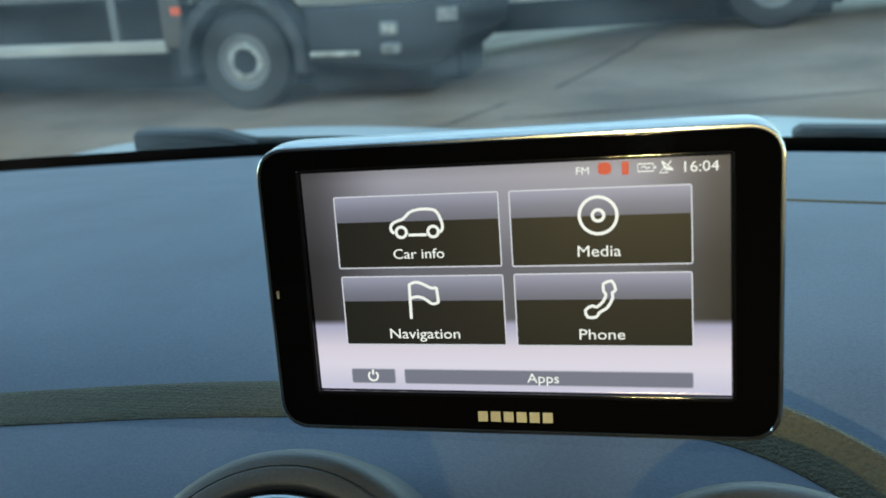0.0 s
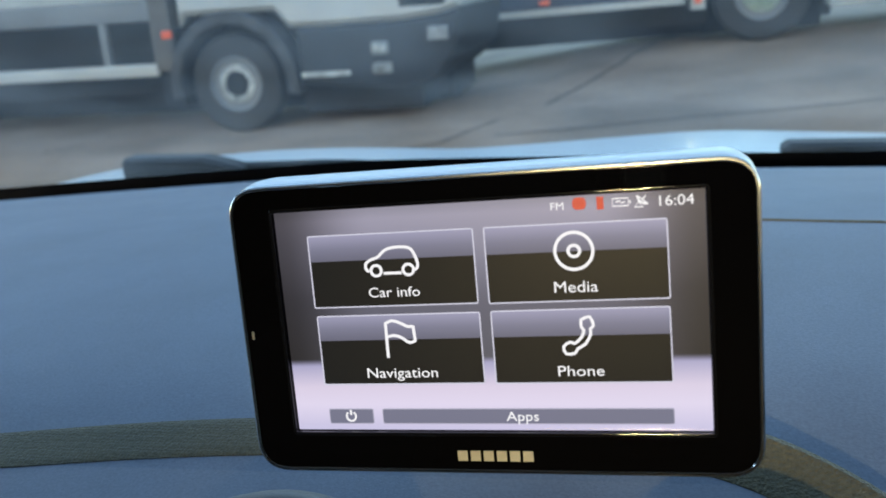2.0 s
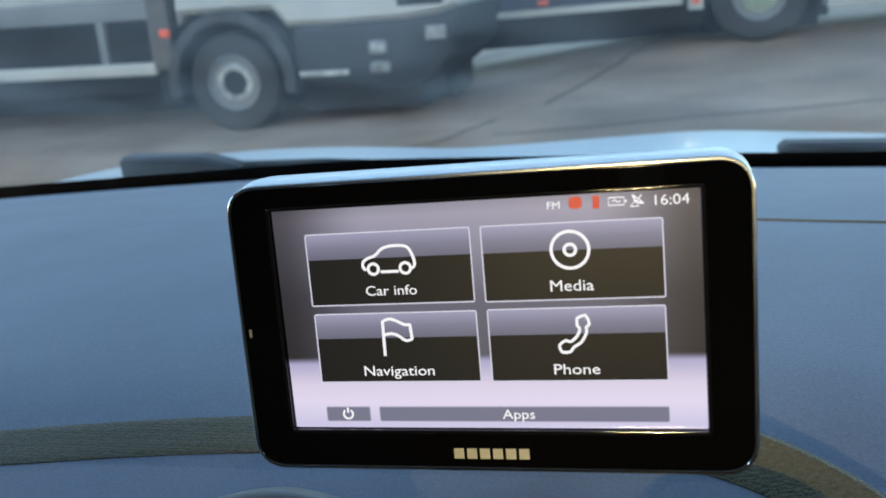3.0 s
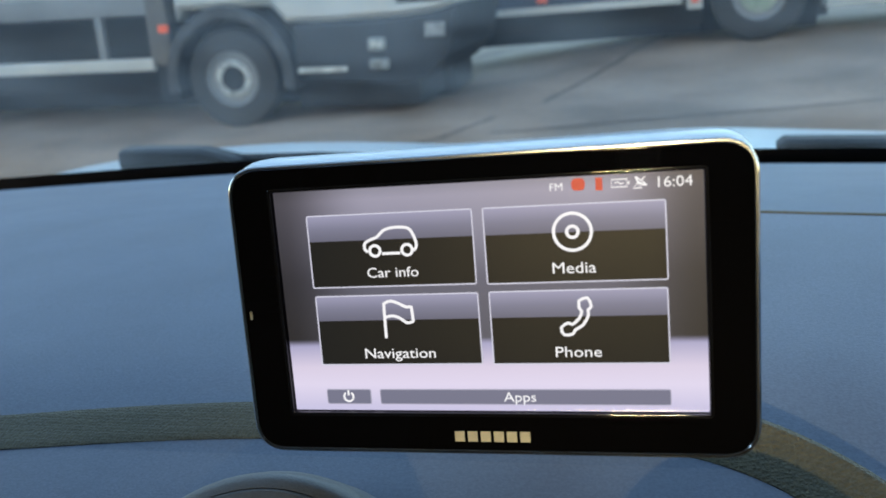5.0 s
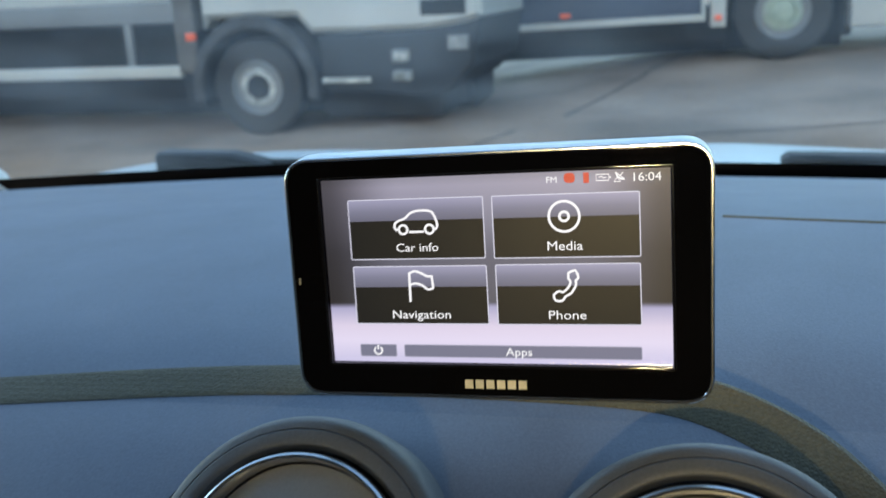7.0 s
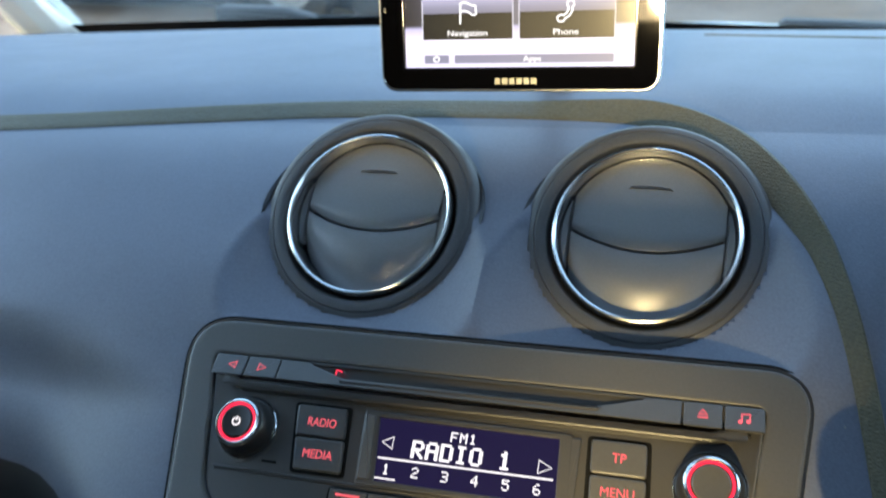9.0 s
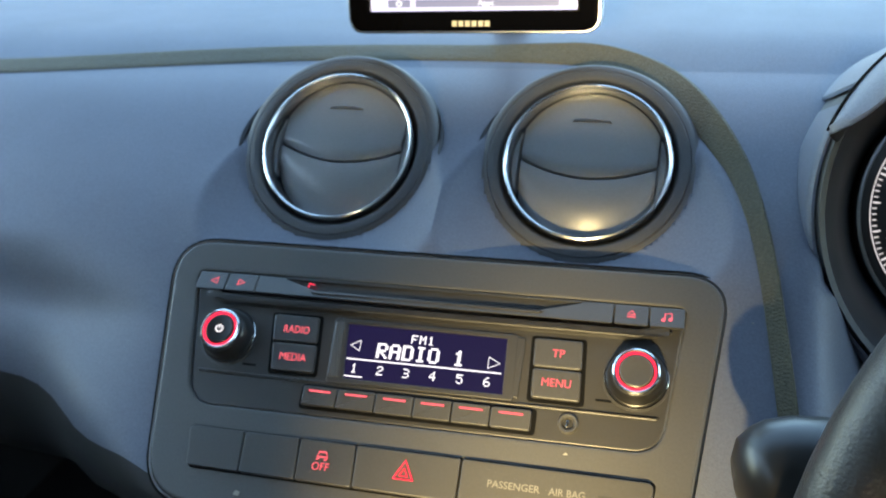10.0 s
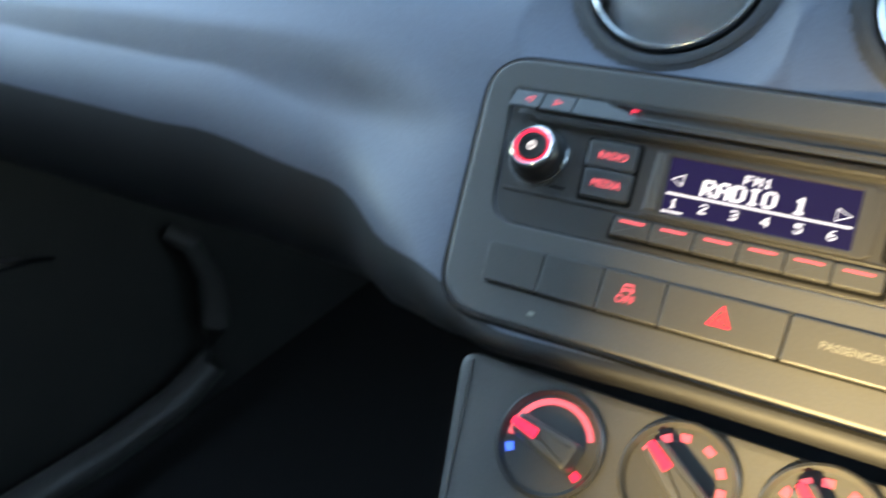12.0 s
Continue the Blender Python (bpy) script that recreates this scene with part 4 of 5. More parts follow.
GLASS = glass_mat("windscreen_glass", (0.46, 0.50, 0.52), 0.027)


def block(x0, y0, z0, x1, y1, z1, bev=0.004, bm=None):
    """A box with softened edges."""
    bm = bm or bmesh.new()
    b = bmesh.new()
    bmesh.ops.create_cube(b, size=1)
    for v in b.verts:
        v.co = Vector(((x0 + x1) / 2 + v.co.x * (x1 - x0), (y0 + y1) / 2 + v.co.y * (y1 - y0), (z0 + z1) / 2 + v.co.z * (z1 - z0)))
    if bev:
        bmesh.ops.bevel(b, geom=b.edges, offset=bev, segments=2, affect="EDGES", profile=0.6)
    tmp = bpy.data.meshes.new("tmp")
    b.to_mesh(tmp)
    b.free()
    bm.from_mesh(tmp)
    bpy.data.meshes.remove(tmp)
    return bm


def sheet(fn, nu, nv, thick=None):
    """A skin from fn(a, b) over 0..1; thick: an offset that closes it behind."""
    bm = bmesh.new()
    g = [[bm.verts.new(fn(i / nu, j / nv)) for j in range(nv + 1)] for i in range(nu + 1)]
    for i in range(nu):
        for j in range(nv):
            bm.faces.new((g[i][j], g[i + 1][j], g[i + 1][j + 1], g[i][j + 1]))
    if thick is not None:
        h = [[bm.verts.new(v.co + Vector(thick)) for v in rowv] for rowv in g]
        for i in range(nu):
            for j in range(nv):
                bm.faces.new((h[i][j], h[i][j + 1], h[i + 1][j + 1], h[i + 1][j]))
        for i in range(nu):
            bm.faces.new((g[i][0], h[i][0], h[i + 1][0], g[i + 1][0]))
            bm.faces.new((g[i][nv], g[i + 1][nv], h[i + 1][nv], h[i][nv]))
        for j in range(nv):
            bm.faces.new((g[0][j], g[0][j + 1], h[0][j + 1], h[0][j]))
            bm.faces.new((g[nu][j], h[nu][j], h[nu][j + 1], g[nu][j + 1]))
    return bm


XC = -0.03
# windscreen, from its foot up to the roof
def screen_point(a, b):
    x = -0.80 + 1.48 * a
    foot = dash_point(max(-0.86, min(0.5, x)), CUM[-1]) + Vector((0, 0.015, 0.004))
    foot.x = x
    head = Vector((XC + (x - XC) * 0.82, -0.10 - 0.12 * (x - XC) ** 2, 1.45))
    p = foot.lerp(head, b)
    p.z += 0.03 * math.sin(math.pi * b)
    return p


windscreen = tagged(part("window_windscreen", sheet(screen_point, 40, 24), GLASS), "dusty curved windscreen glass", "windscreen", kind="structure")
windscreen.visible_shadow = False
SEAL = mat("screen_seal", (0.005, 0.005, 0.006), 0.8, spec=0.1, grain=0.2, bump=0.2)
bm = sheet(lambda a, b: screen_point(a, -0.035 + 0.063 * b) + Vector((0, -0.003, -0.001)), 60, 2)
tagged(part("trim_screen_seal", bm, SEAL), "black band along the foot of the windscreen", "trim", kind="structure")

cabin = thing("cabin_shell", "dark cabin walls and roof lining, with unseen light blockers", "cabin", kind="structure")
part("roof_lining", sheet(lambda a, b: Vector((-0.62 + 1.18 * a, -0.10 - 1.75 * b, 1.45 - 0.02 * (2 * a - 1) ** 2 + 0.02 * math.sin(math.pi * b))), 10, 10, (0, 0, 0.03)), HEADLINING, cabin, "unseen roof lining, pale to bounce light onto the dashboard")
part("floor_pan", block(-0.86, -2.4, 0.20, 0.74, 1.0, 0.24), CARPET, cabin, "black carpeted floor")
part("bulkhead", block(-0.86, 0.62, 0.24, 0.74, 0.66, 0.93), CARPET, cabin, "dark bulkhead")
for s, x in ((-1, -0.84), (1, 0.72)):
    part("door_lining", block(x - 0.03, -2.3, 0.24, x + 0.03, 0.64, 0.94, 0.01), DOOR, cabin, "dark door lining")
    top = XC + s * 0.57
    part("front_pillar", tube([(x, 0.70, 0.94), (x * 0.92 + top * 0.08, 0.52, 1.10), (top, -0.10, 1.45)], 0.038, 12), mat("pillar_cover", (0.62, 0.62, 0.60), 0.7, bump=0.2), cabin, "pale pillar cover")
    part("door_pillar", tube([(x, -0.75, 0.94), (top, -0.72, 1.45)], 0.045, 10), TRIM, cabin)
    part("rear_pillar", tube([(x, -2.0, 0.94), (top * 0.9, -1.75, 1.45)], 0.09, 10), TRIM, cabin)
# unseen masks added at the tail: slots let sun reach only parts of the dash
part("tail_shelf", block(-0.10, -2.34, 1.245, 0.125, -2.30, 1.340, 0.01), TRIM, cabin, "unseen bar that masks the sun between two slots")
part("tail_corner", block(0.125, -2.34, 1.284, 0.42, -2.30, 1.50, 0.01), TRIM, cabin)
part("tail_corner", block(0.088, -2.34, 1.02, 0.42, -2.30, 1.284, 0.01), TRIM, cabin)
part("tail_corner", block(-0.10, -2.34, 1.02, -0.02, -2.30, 1.245, 0.01), TRIM, cabin)
part("tail_sill", block(-0.02, -2.34, 1.02, 0.088, -2.30, 1.095, 0.01), TRIM, cabin)
part("tail_wall", block(-0.86, -2.34, 0.24, 0.74, -2.30, 1.02, 0.01), TRIM, cabin, "dark tail wall")
for x0, x1 in ((-0.80, -0.10), (0.42, 0.72)):
    part("tail_pillar", block(x0, -2.34, 1.02, x1, -2.30, 1.50, 0.01), TRIM, cabin, "unseen mask beside the sun slots")
# unseen walls added at the sides, their length set by the light they block
for x, y in ((-0.84, -0.28), (0.72, -0.16)):
    part("rear_side_wall", block(x - 0.02, -2.3, 0.94, x + 0.02, y, 1.44, 0.01), TRIM, cabin, "unseen side wall that blocks window light")

# unseen seat shape, added to keep rear light off the dash's lower left
SEAT_BLOCK = mat("seat_block_cloth", (0.03, 0.03, 0.032), 0.9, grain=0.2, bump=0.5, bump_size=600)
part("seat_back", sheet(lambda a, b: Vector((-0.66 + 0.46 * a + 0.02 * math.sin(math.pi * b) * (1 - 2 * a), -0.50 - 0.20 * b - 0.05 * math.sin(math.pi * a), 0.42 + 0.55 * b - 0.06 * (2 * a - 1) ** 4 * b)), 16, 12, (0, -0.12, 0)), SEAT_BLOCK, cabin, "unseen seat back that blocks light from the lower dash")
part("seat_cushion", block(-0.66, -0.56, 0.26, -0.20, -0.34, 0.40, 0.05), SEAT_BLOCK, cabin, "unseen seat cushion that blocks light from the lower dash")

# ---- lower console with heater controls ----
console = thing("heater_panel", "dark grey console panel with three heater knobs", "heater controls", STACK)
con = rounded(mm((-84, -215), (86, -215), (102, -127), (-104, -127)), [0.004, 0.004, 0.008, 0.008], 6)
part("console_plate", slab(con, -0.040, -0.0100, 0.003), PANEL, console, "dark grey plate")
part("edge_line", ribbon(mm((-96, -131), (-85, -190), (-81, -214)), 0.0010, -0.0105, -0.0093), RIM, console, "thin paler edge")


def heater_knob(cx, cy, turn, kind):
    k = part("heater_knob", lathe([(0.0235, 0.0), (0.0235, 0.0030), (0.0222, 0.0042), (0.0212, 0.0030), (0.0205, 0.0016), (0.0150, 0.0016), (0.0145, 0.0016), (0.0, 0.0016)], 48), KEYCAP, console, "round black heater knob")
    k.matrix_local = Matrix.Translation((cx * MM, cy * MM, -0.0102))
    bm = bmesh.new()
    if kind == 0:
        ribbon(mm(*circle(0, 0, 17.6, 30, 20, 185)), 0.0026, 0.0016, 0.0022, False, bm)
        part("lit_scale", bm, LAMP_PINK, k, "glowing red arc")
        part("cold_mark", ribbon(mm(*circle(0, 0, 17.6, 4, 197, 209)), 0.0034, 0.0016, 0.0022), LAMP_BLUE, k, "blue cold mark")
        part("hot_mark", ribbon(mm(*circle(0, 0, 17.6, 4, -38, -26)), 0.0034, 0.0016, 0.0022), LAMP_RED, k, "red hot mark")
    else:
        for a in (150, 122, 96, 60, 28, 0):
            part("lit_mark", ribbon(mm(*circle(0, 0, 16.6, 4, a - 7, a + 7)), 0.0032, 0.0016, 0.0022), LAMP_PINK, k, "glowing red mark")
    g = part("grip_bar", slab(rounded(mm((-15.0, -4.6), (14.5, -6.5), (14.5, 6.5), (-15.0, 4.6)), 0.003, 5), 0.0016, 0.0120, 0.0022), KEYCAP, k, "raised grip bar")
    g.rotation_euler = (0, 0, radians(turn))
    p = part("pointer", slab(rounded(mm((-15.6, -1.7), (-3.0, -2.3), (-3.0, 2.3), (-15.6, 1.7)), 0.0008, 4), 0.0118, 0.0126, 0.0002), LAMP_RED, g, "glowing red pointer")
    return k


heater_knob(-48.6, -154.6, -14, 0)
heater_knob(5.2, -151.0, -38, 1)
heater_knob(58.0, -150.0, -50, 1)

# ---- outside: bonnet, wipers, yard ----
PAINT = mat("car_paint", (0.40, 0.46, 0.50), 0.38, metal=0.3, spec=0.5, coat=0.2, blotch=0.05, blotch_size=3)
RUBBER = mat("black_rubber", (0.012, 0.012, 0.013), 0.65, grain=0.2, bump=0.2)
COWL = mat("cowl_plastic", (0.02, 0.021, 0.022), 0.55, grain=0.2, bump=0.3)


def bonnet_point(a, b):
    x = -0.78 + 1.50 * a
    y = 0.82 + 1.15 * b - 0.10 * (x - XC) ** 2
    crest = sum(float(np.interp(x + d, [-0.95, -0.76, -0.60, -0.45, -0.29, -0.10, 0.115, 0.37, 0.7], [0.870, 0.899, 0.903, 0.896, 0.882, 0.884, 0.888, 0.866, 0.83])) for d in (-0.05, -0.025, 0.0, 0.025, 0.05)) / 5
    return Vector((x, y, crest - 0.175 * (y - 1.2) - 0.16 * (y - 1.2) ** 2))


bonnet = thing("bonnet", "pale silver-blue car bonnet with sky reflected in it", "car bonnet")
part("bonnet_skin", sheet(bonnet_point, 48, 30, (0, 0, -0.02)), PAINT, bonnet)
tagged(part("cowl", sheet(lambda a, b: Vector((-0.72 + 1.38 * a, dash_point(max(-0.86, min(0.5, -0.72 + 1.38 * a)), CUM[-1]).y + 0.02 + 0.11 * b, 0.935 - 0.02 * b - 0.03 * (-0.72 + 1.38 * a) )), 30, 4, (0, 0, -0.02)), COWL), "black plastic cowl below the windscreen", "cowl", kind="structure")

# ground: a worn yard, slightly sloping
YARD = mat("yard_concrete", (0.230, 0.166, 0.120), 0.85, grain=0.22, grain_size=40, blotch=0.34, blotch_size=0.8, bump=0.5, bump_size=120)


def ground_z(x, y):
    return 0.075 * max(0.0, min(3.2, y - 7.6)) * step(-3.5, 0.5, x) - 0.038 * min(0.0, x + 3.9) * step(3.0, 7.0, y)


bm = bmesh.new()
gx = [-400, -120, -50, -25] + [-16 + 0.8 * i for i in range(36)] + [16, 25, 50, 120, 400]
gy = [-400, -100, -30, -8, -3] + [0.8 * i for i in range(26)] + [24, 32, 50, 120, 400, 900]
g = [[bm.verts.new((x, y, ground_z(x, y))) for y in gy] for x in gx]
for i in range(len(gx) - 1):
    for j in range(len(gy) - 1):
        bm.faces.new((g[i][j], g[i + 1][j], g[i + 1][j + 1], g[i][j + 1]))
tagged(part("ground", bm, YARD), "worn grey concrete yard", "ground", kind="structure")

CRACKS = [((0.2, 11.5), (-0.5, 9.2), (-1.1, 7.4)), ((-1.2, 6.4), (2.5, 7.0)), ((-2.6, 5.4), (-1.6, 6.3), (-1.3, 7.2)), ((-7.0, 5.2), (-3.0, 5.6))]
# cracks and joints in the yard
TAR = mat("yard_joint", (0.06, 0.052, 0.046), 0.9, grain=0.3, grain_size=40)
for pts in CRACKS:
    bm = bmesh.new()
    prev = None
    n = 14
    for (ax, ay), (bx, by) in zip(pts, pts[1:]):
        for i in range(n + 1):
            t = i / n
            x, y = ax + (bx - ax) * t, ay + (by - ay) * t
            j = 0.04 * noise.noise(Vector((x * 2, y * 2, 3)))
            w = 0.022 + 0.012 * noise.noise(Vector((x * 5, y * 5, 8)))
            dx, dy = by - ay, ax - bx
            q = math.hypot(dx, dy)
            dx, dy = dx / q, dy / q
            rowv = [bm.verts.new((x + dx * (j + k * w), y + dy * (j + k * w), ground_z(x, y) + 0.006)) for k in (-1, 1)]
            if prev:
                bm.faces.new((prev[0], prev[1], rowv[1], rowv[0]))
            prev = rowv
    tagged(part("ground_joint", bm, TAR), "dark joint line in the concrete yard", "joint", kind="structure")

# unseen dark sheds added behind the car, and a canopy that blocks the lorries' sun
REAR_BLOCK = mat("rear_block_brown", (0.10, 0.085, 0.07), 0.8, blotch=0.2, blotch_size=0.5)
sheds = bmesh.new()
for i in range(9):
    x0 = -60 + i * 14
    block(x0, -36, 0, x0 + 13.6, -30, 3.4 + 0.4 * math.sin(i * 2.1), 0.05, sheds)
block(-22, -7.5, 2.18, 22, -6, 4.6, 0.05, sheds)
for x in (-20, -9, 9, 20):
    block(x - 0.2, -7.0, 0, x + 0.2, -6.6, 2.2, 0.02, sheds)
tagged(part("backdrop", sheds, REAR_BLOCK), "unseen low sheds and a canopy that keeps sun off the lorries", "sheds", kind="structure")

# ---- lorries ----
WHITE = mat("lorry_white", (0.35, 0.36, 0.35), 0.4, blotch=0.06, blotch_size=2.0, grain=0.03, grain_size=30)
GREY = mat("lorry_grey", (0.13, 0.14, 0.15), 0.5, blotch=0.1, blotch_size=2.0)
DARK = mat("lorry_dark", (0.022, 0.025, 0.029), 0.8, spec=0.15, blotch=0.2, blotch_size=3.0, grain=0.1, grain_size=40)
NAVY = mat("lorry_navy", (0.03, 0.045, 0.08), 0.45, blotch=0.1, blotch_size=2.0)
TYRE = mat("tyre", (0.014, 0.015, 0.016), 0.8, grain=0.2, grain_size=80, bump=0.4, bump_size=100)
STEEL = mat("wheel_steel", (0.31, 0.32, 0.31), 0.6, metal=0.1, blotch=0.6, blotch_size=9)
LENS = mat("lamp_lens", (0.15, 0.165, 0.17), 0.3, spec=0.5, blotch=0.45, blotch_size=16)
ORANGE = mat("marker_lens", (0.75, 0.10, 0.04), 0.3)
PLATE = mat("plate_white", (0.19, 0.20, 0.205), 0.5, blotch=0.4, blotch_size=14)


def wheel(parent, x, y, z, r, dish, hub_mat):
    """A lorry wheel whose face looks towards -y."""
    m = Matrix.Translation((x, y, z)) @ pose(0, 0, 0, 90, 0, 0)
    w = part("wheel", lathe([(r * 0.56, -0.26), (r * 0.93, -0.27), (r, -0.23), (r, -0.03), (r * 0.96, 0.0), (r * 0.80, 0.018), (r * 0.60, 0.010), (r * 0.56, -0.01), (r * 0.56, -0.26)], 64), TYRE, parent, "black lorry tyre")
    w.matrix_local = m
    part("rim", lathe([(r * 0.57, -0.02), (r * 0.57, 0.012), (r * 0.54, 0.014), (r * 0.50, -0.02), (r * 0.45, -dish), (r * 0.30, -dish * 0.75), (0, -dish * 0.75)], 48), GREY, w, "dirty dark rim")
    part("hub_ring", lathe([(r * 0.425, -dish), (r * 0.42, -dish * 0.5), (r * 0.39, -dish * 0.2), (r * 0.33, 0.0), (r * 0.27, 0.002), (r * 0.25, -0.02), (0, -0.02)], 48), hub_mat, w, "dull steel hub ring")
    part("hub_cap", lathe([(r * 0.25, -0.024), (r * 0.24, -0.004), (r * 0.16, 0.008), (0, 0.010)], 24), DARK if hub_mat is STEEL else hub_mat, w, "dull hub cap")
    for i in range(8):
        a = 2 * math.pi * (i + 0.5) / 8
        h = part("rim_hole", lathe([(0.030, -0.03), (0.030, 0.004), (0.0, 0.004)], 14), BLACK, w, "dark hole in the rim")
        h.location = (r * 0.465 * math.cos(a), r * 0.465 * math.sin(a), -dish * 0.9)
    for i in range(8):
        a = 2 * math.pi * i / 8
        bm = lathe([(0.016, 0), (0.016, 0.03), (0.010, 0.036), (0, 0.036)], 10)
        n = part("wheel_nut", bm, STEEL, w)
        n.location = (r * 0.345 * math.cos(a), r * 0.345 * math.sin(a), -dish * 0.25)
    return w


LEAN1 = Matrix.Translation((-3.9, 7.6, 0)) @ pose(0, 0, 0, 0, 2.2, 0) @ Matrix.Translation((3.9, -7.6, 0))
lorry = thing("lorry", "white lorry with black bumper and flat body, parked across the yard", "lorry", LEAN1)
YF = 7.62
wheel(lorry, -3.9, YF, 0.465, 0.465, 0.10, STEEL)
# cab shell with a cut wheel arch
cab_side = [(-4.42, 2.9), (-4.42, 1.02)] + [(-4.34, 1.12), (-3.44, 1.12), (-3.30, 0.96)] + [(-2.9, 0.955), (-2.2, 0.965), (-1.85, 1.0), (-1.66, 1.06), (-1.66, 2.2), (-1.9, 2.9)]


def side_plate(outline, y0, y1, bev=0.03, bm=None):
    """An outline in x and z, pushed through from y0 to y1."""
    bm = bm or bmesh.new()
    lp = [Vector(p) for p in outline]
    area = sum(a.x * b.y - b.x * a.y for a, b in zip(lp, lp[1:] + lp[:1]))
    if area < 0:
        lp.reverse()
    q = inset(lp, bev)
    rings(bm, [[(p.x, y1, p.y) for p in lp], [(p.x, y0 + bev, p.y) for p in lp], [(p.x, y0, p.y) for p in q]])
    return bm


part("cab", side_plate(cab_side, YF - 0.02, YF + 2.2, 0.05), WHITE, lorry, "white cab")
outer = [(-3.9 + 0.66 * math.cos(radians(a)), 0.46 + 0.68 * math.sin(radians(a))) for a in range(190, -11, -8)]
inner = [(-3.9 + 0.545 * math.cos(radians(a)), 0.46 + 0.56 * math.sin(radians(a))) for a in range(-10, 191, 8)]
part("wheel_arch", side_plate(outer + inner, YF - 0.07, YF + 0.25, 0.02), mat("arch_plastic", (0.036, 0.040, 0.046), 0.75, blotch=0.45, blotch_size=6), lorry, "dark plastic wheel arch")
bumper = [(-3.22, 0.94), (-3.22, 0.42), (-2.2, 0.36), (-1.95, 0.42), (-1.74, 0.62), (-1.66, 1.05), (-1.9, 0.985), (-2.3, 0.95)]
part("bumper", side_plate(bumper, YF - 0.05, YF + 2.2, 0.03), DARK, lorry, "black bumper and step")
part("step_plate", block(-3.2, YF - 0.07, 0.50, -2.72, YF + 0.05, 0.548, 0.008), STEEL, lorry, "pale step edge")
for nm, x, z, w, h in (("headlight", -2.42, 0.735, 0.17, 0.12), ("fog_light", -2.41, 0.555, 0.19, 0.10)):
    part(nm, side_plate([tuple(p) for p in rounded(box2(x - w / 2, z - h / 2, x + w / 2, z + h / 2), 0.03, 4)], YF - 0.075, YF, 0.012), LENS, lorry, "clear lamp lens")
part("plate_panel", side_plate(box2(-1.96, 0.78, -1.78, 0.90), YF - 0.09, YF, 0.004), PLATE, lorry, "pale blank plate")
part("grille", side_plate(box2(-2.22, 1.08, -1.80, 1.22), YF - 0.03, YF, 0.01), DARK, lorry, "dark grille opening")
part("inner_arch", block(-4.5, YF + 0.28, 0.25, -3.3, YF + 0.34, 1.2, 0.01), BLACK, lorry, "dark inner wing")
part("mudguard_post", block(-4.72, YF - 0.02, 0.62, -4.50, YF + 0.3, 2.0, 0.02), mat("post_paint", (0.075, 0.070, 0.066), 0.7, blotch=0.3, blotch_size=4), lorry, "dirty brown-grey post behind the cab")
part("mud_flap", block(-4.68, YF, 0.28, -4.48, YF + 0.3, 1.02, 0.01), DARK, lorry, "black mud flap")
part("marker_lamp", block(-4.60, YF - 0.03, 0.925, -4.50, YF + 0.02, 1.0, 0.012), ORANGE, lorry, "small red marker lamp")
part("load_body", block(-12.0, YF + 0.0, 1.30, -4.74, YF + 2.3, 3.4, 0.02), WHITE, lorry, "white load body")
part("body_sill", block(-12.0, YF - 0.02, 1.10, -4.70, YF + 2.3, 1.30, 0.01), GREY, lorry, "grey sill of the load body")
part("chassis_rail", block(-12.0, YF + 0.75, 0.70, -3.0, YF + 0.95, 0.98, 0.01), DARK, lorry, "dark chassis rail")
part("under_tank", block(-12.0, YF + 0.40, 0.34, -4.78, YF + 2.0, 1.08, 0.03), DARK, lorry, "dark tank under the body")
# plain dark blocks deepen the shade beneath the lorry and behind its bumper
part("axle_beam", block(-3.34, YF + 0.22, 0.13, -2.10, YF + 1.9, 0.60, 0.06), DARK, lorry, "dark block for the shade and underside behind the bumper")
part("far_underbody", block(-12.0, YF + 1.2, 0.06, -2.0, YF + 2.2, 0.75, 0.05), DARK, lorry, "dark block for the shade and underside beneath the lorry")
# glints on the headlight, drawn as white patches before the lens
for nm, x, z in (("headlight_reflector", -2.45, 0.74), ("headlight_reflector", -2.385, 0.735)):
    part(nm, side_plate([tuple(p) for p in rounded(box2(x - 0.026, z - 0.03, x + 0.026, z + 0.03), 0.02, 4)], YF - 0.085, YF - 0.06, 0.006), WHITE, lorry, "white patch for the glint on the headlight")
part("side_guard", block(-12.0, YF - 0.02, 0.575, -4.70, YF + 0.04, 0.695, 0.012), WHITE, lorry, "white side guard rail")
for x in (-5.25, -7.4, -9.6):
    part("guard_strut", block(x - 0.04, YF + 0.0, 0.69, x + 0.04, YF + 0.06, 1.12, 0.008), GREY, lorry, "grey strut")

LEAN2 = Matrix.Translation((1.2, 10.2, 0.2)) @ pose(0, 0, 0, 0, 0.8, 0) @ Matrix.Translation((-1.2, -10.2, -0.2))
lorry2 = thing("lorry", "dark blue lorry with a pale frame rail and greenish wheels", "lorry", LEAN2)
YG = 10.2
PALE = mat("rim_pale", (0.24, 0.29, 0.23), 0.5, blotch=0.15, blotch_size=9)
wheel(lorry2, 1.15, YG, 0.71, 0.51, 0.06, PALE)
part("body_panel", block(-6.0, YG + 0.02, 0.74, 0.33, YG + 2.2, 3.0, 0.02), NAVY, lorry2, "dark blue body side")
part("frame_rail", block(-6.0, YG - 0.03, 0.66, 0.30, YG + 0.06, 0.735, 0.008), WHITE, lorry2, "pale lower rail")
part("frame_post", block(0.30, YG - 0.03, 0.66, 0.345, YG + 0.06, 3.0, 0.008), WHITE, lorry2, "pale corner post")
part("end_post", block(0.40, YG - 0.03, 0.59, 0.56, YG + 0.3, 3.0, 0.01), WHITE, lorry2, "white end post")
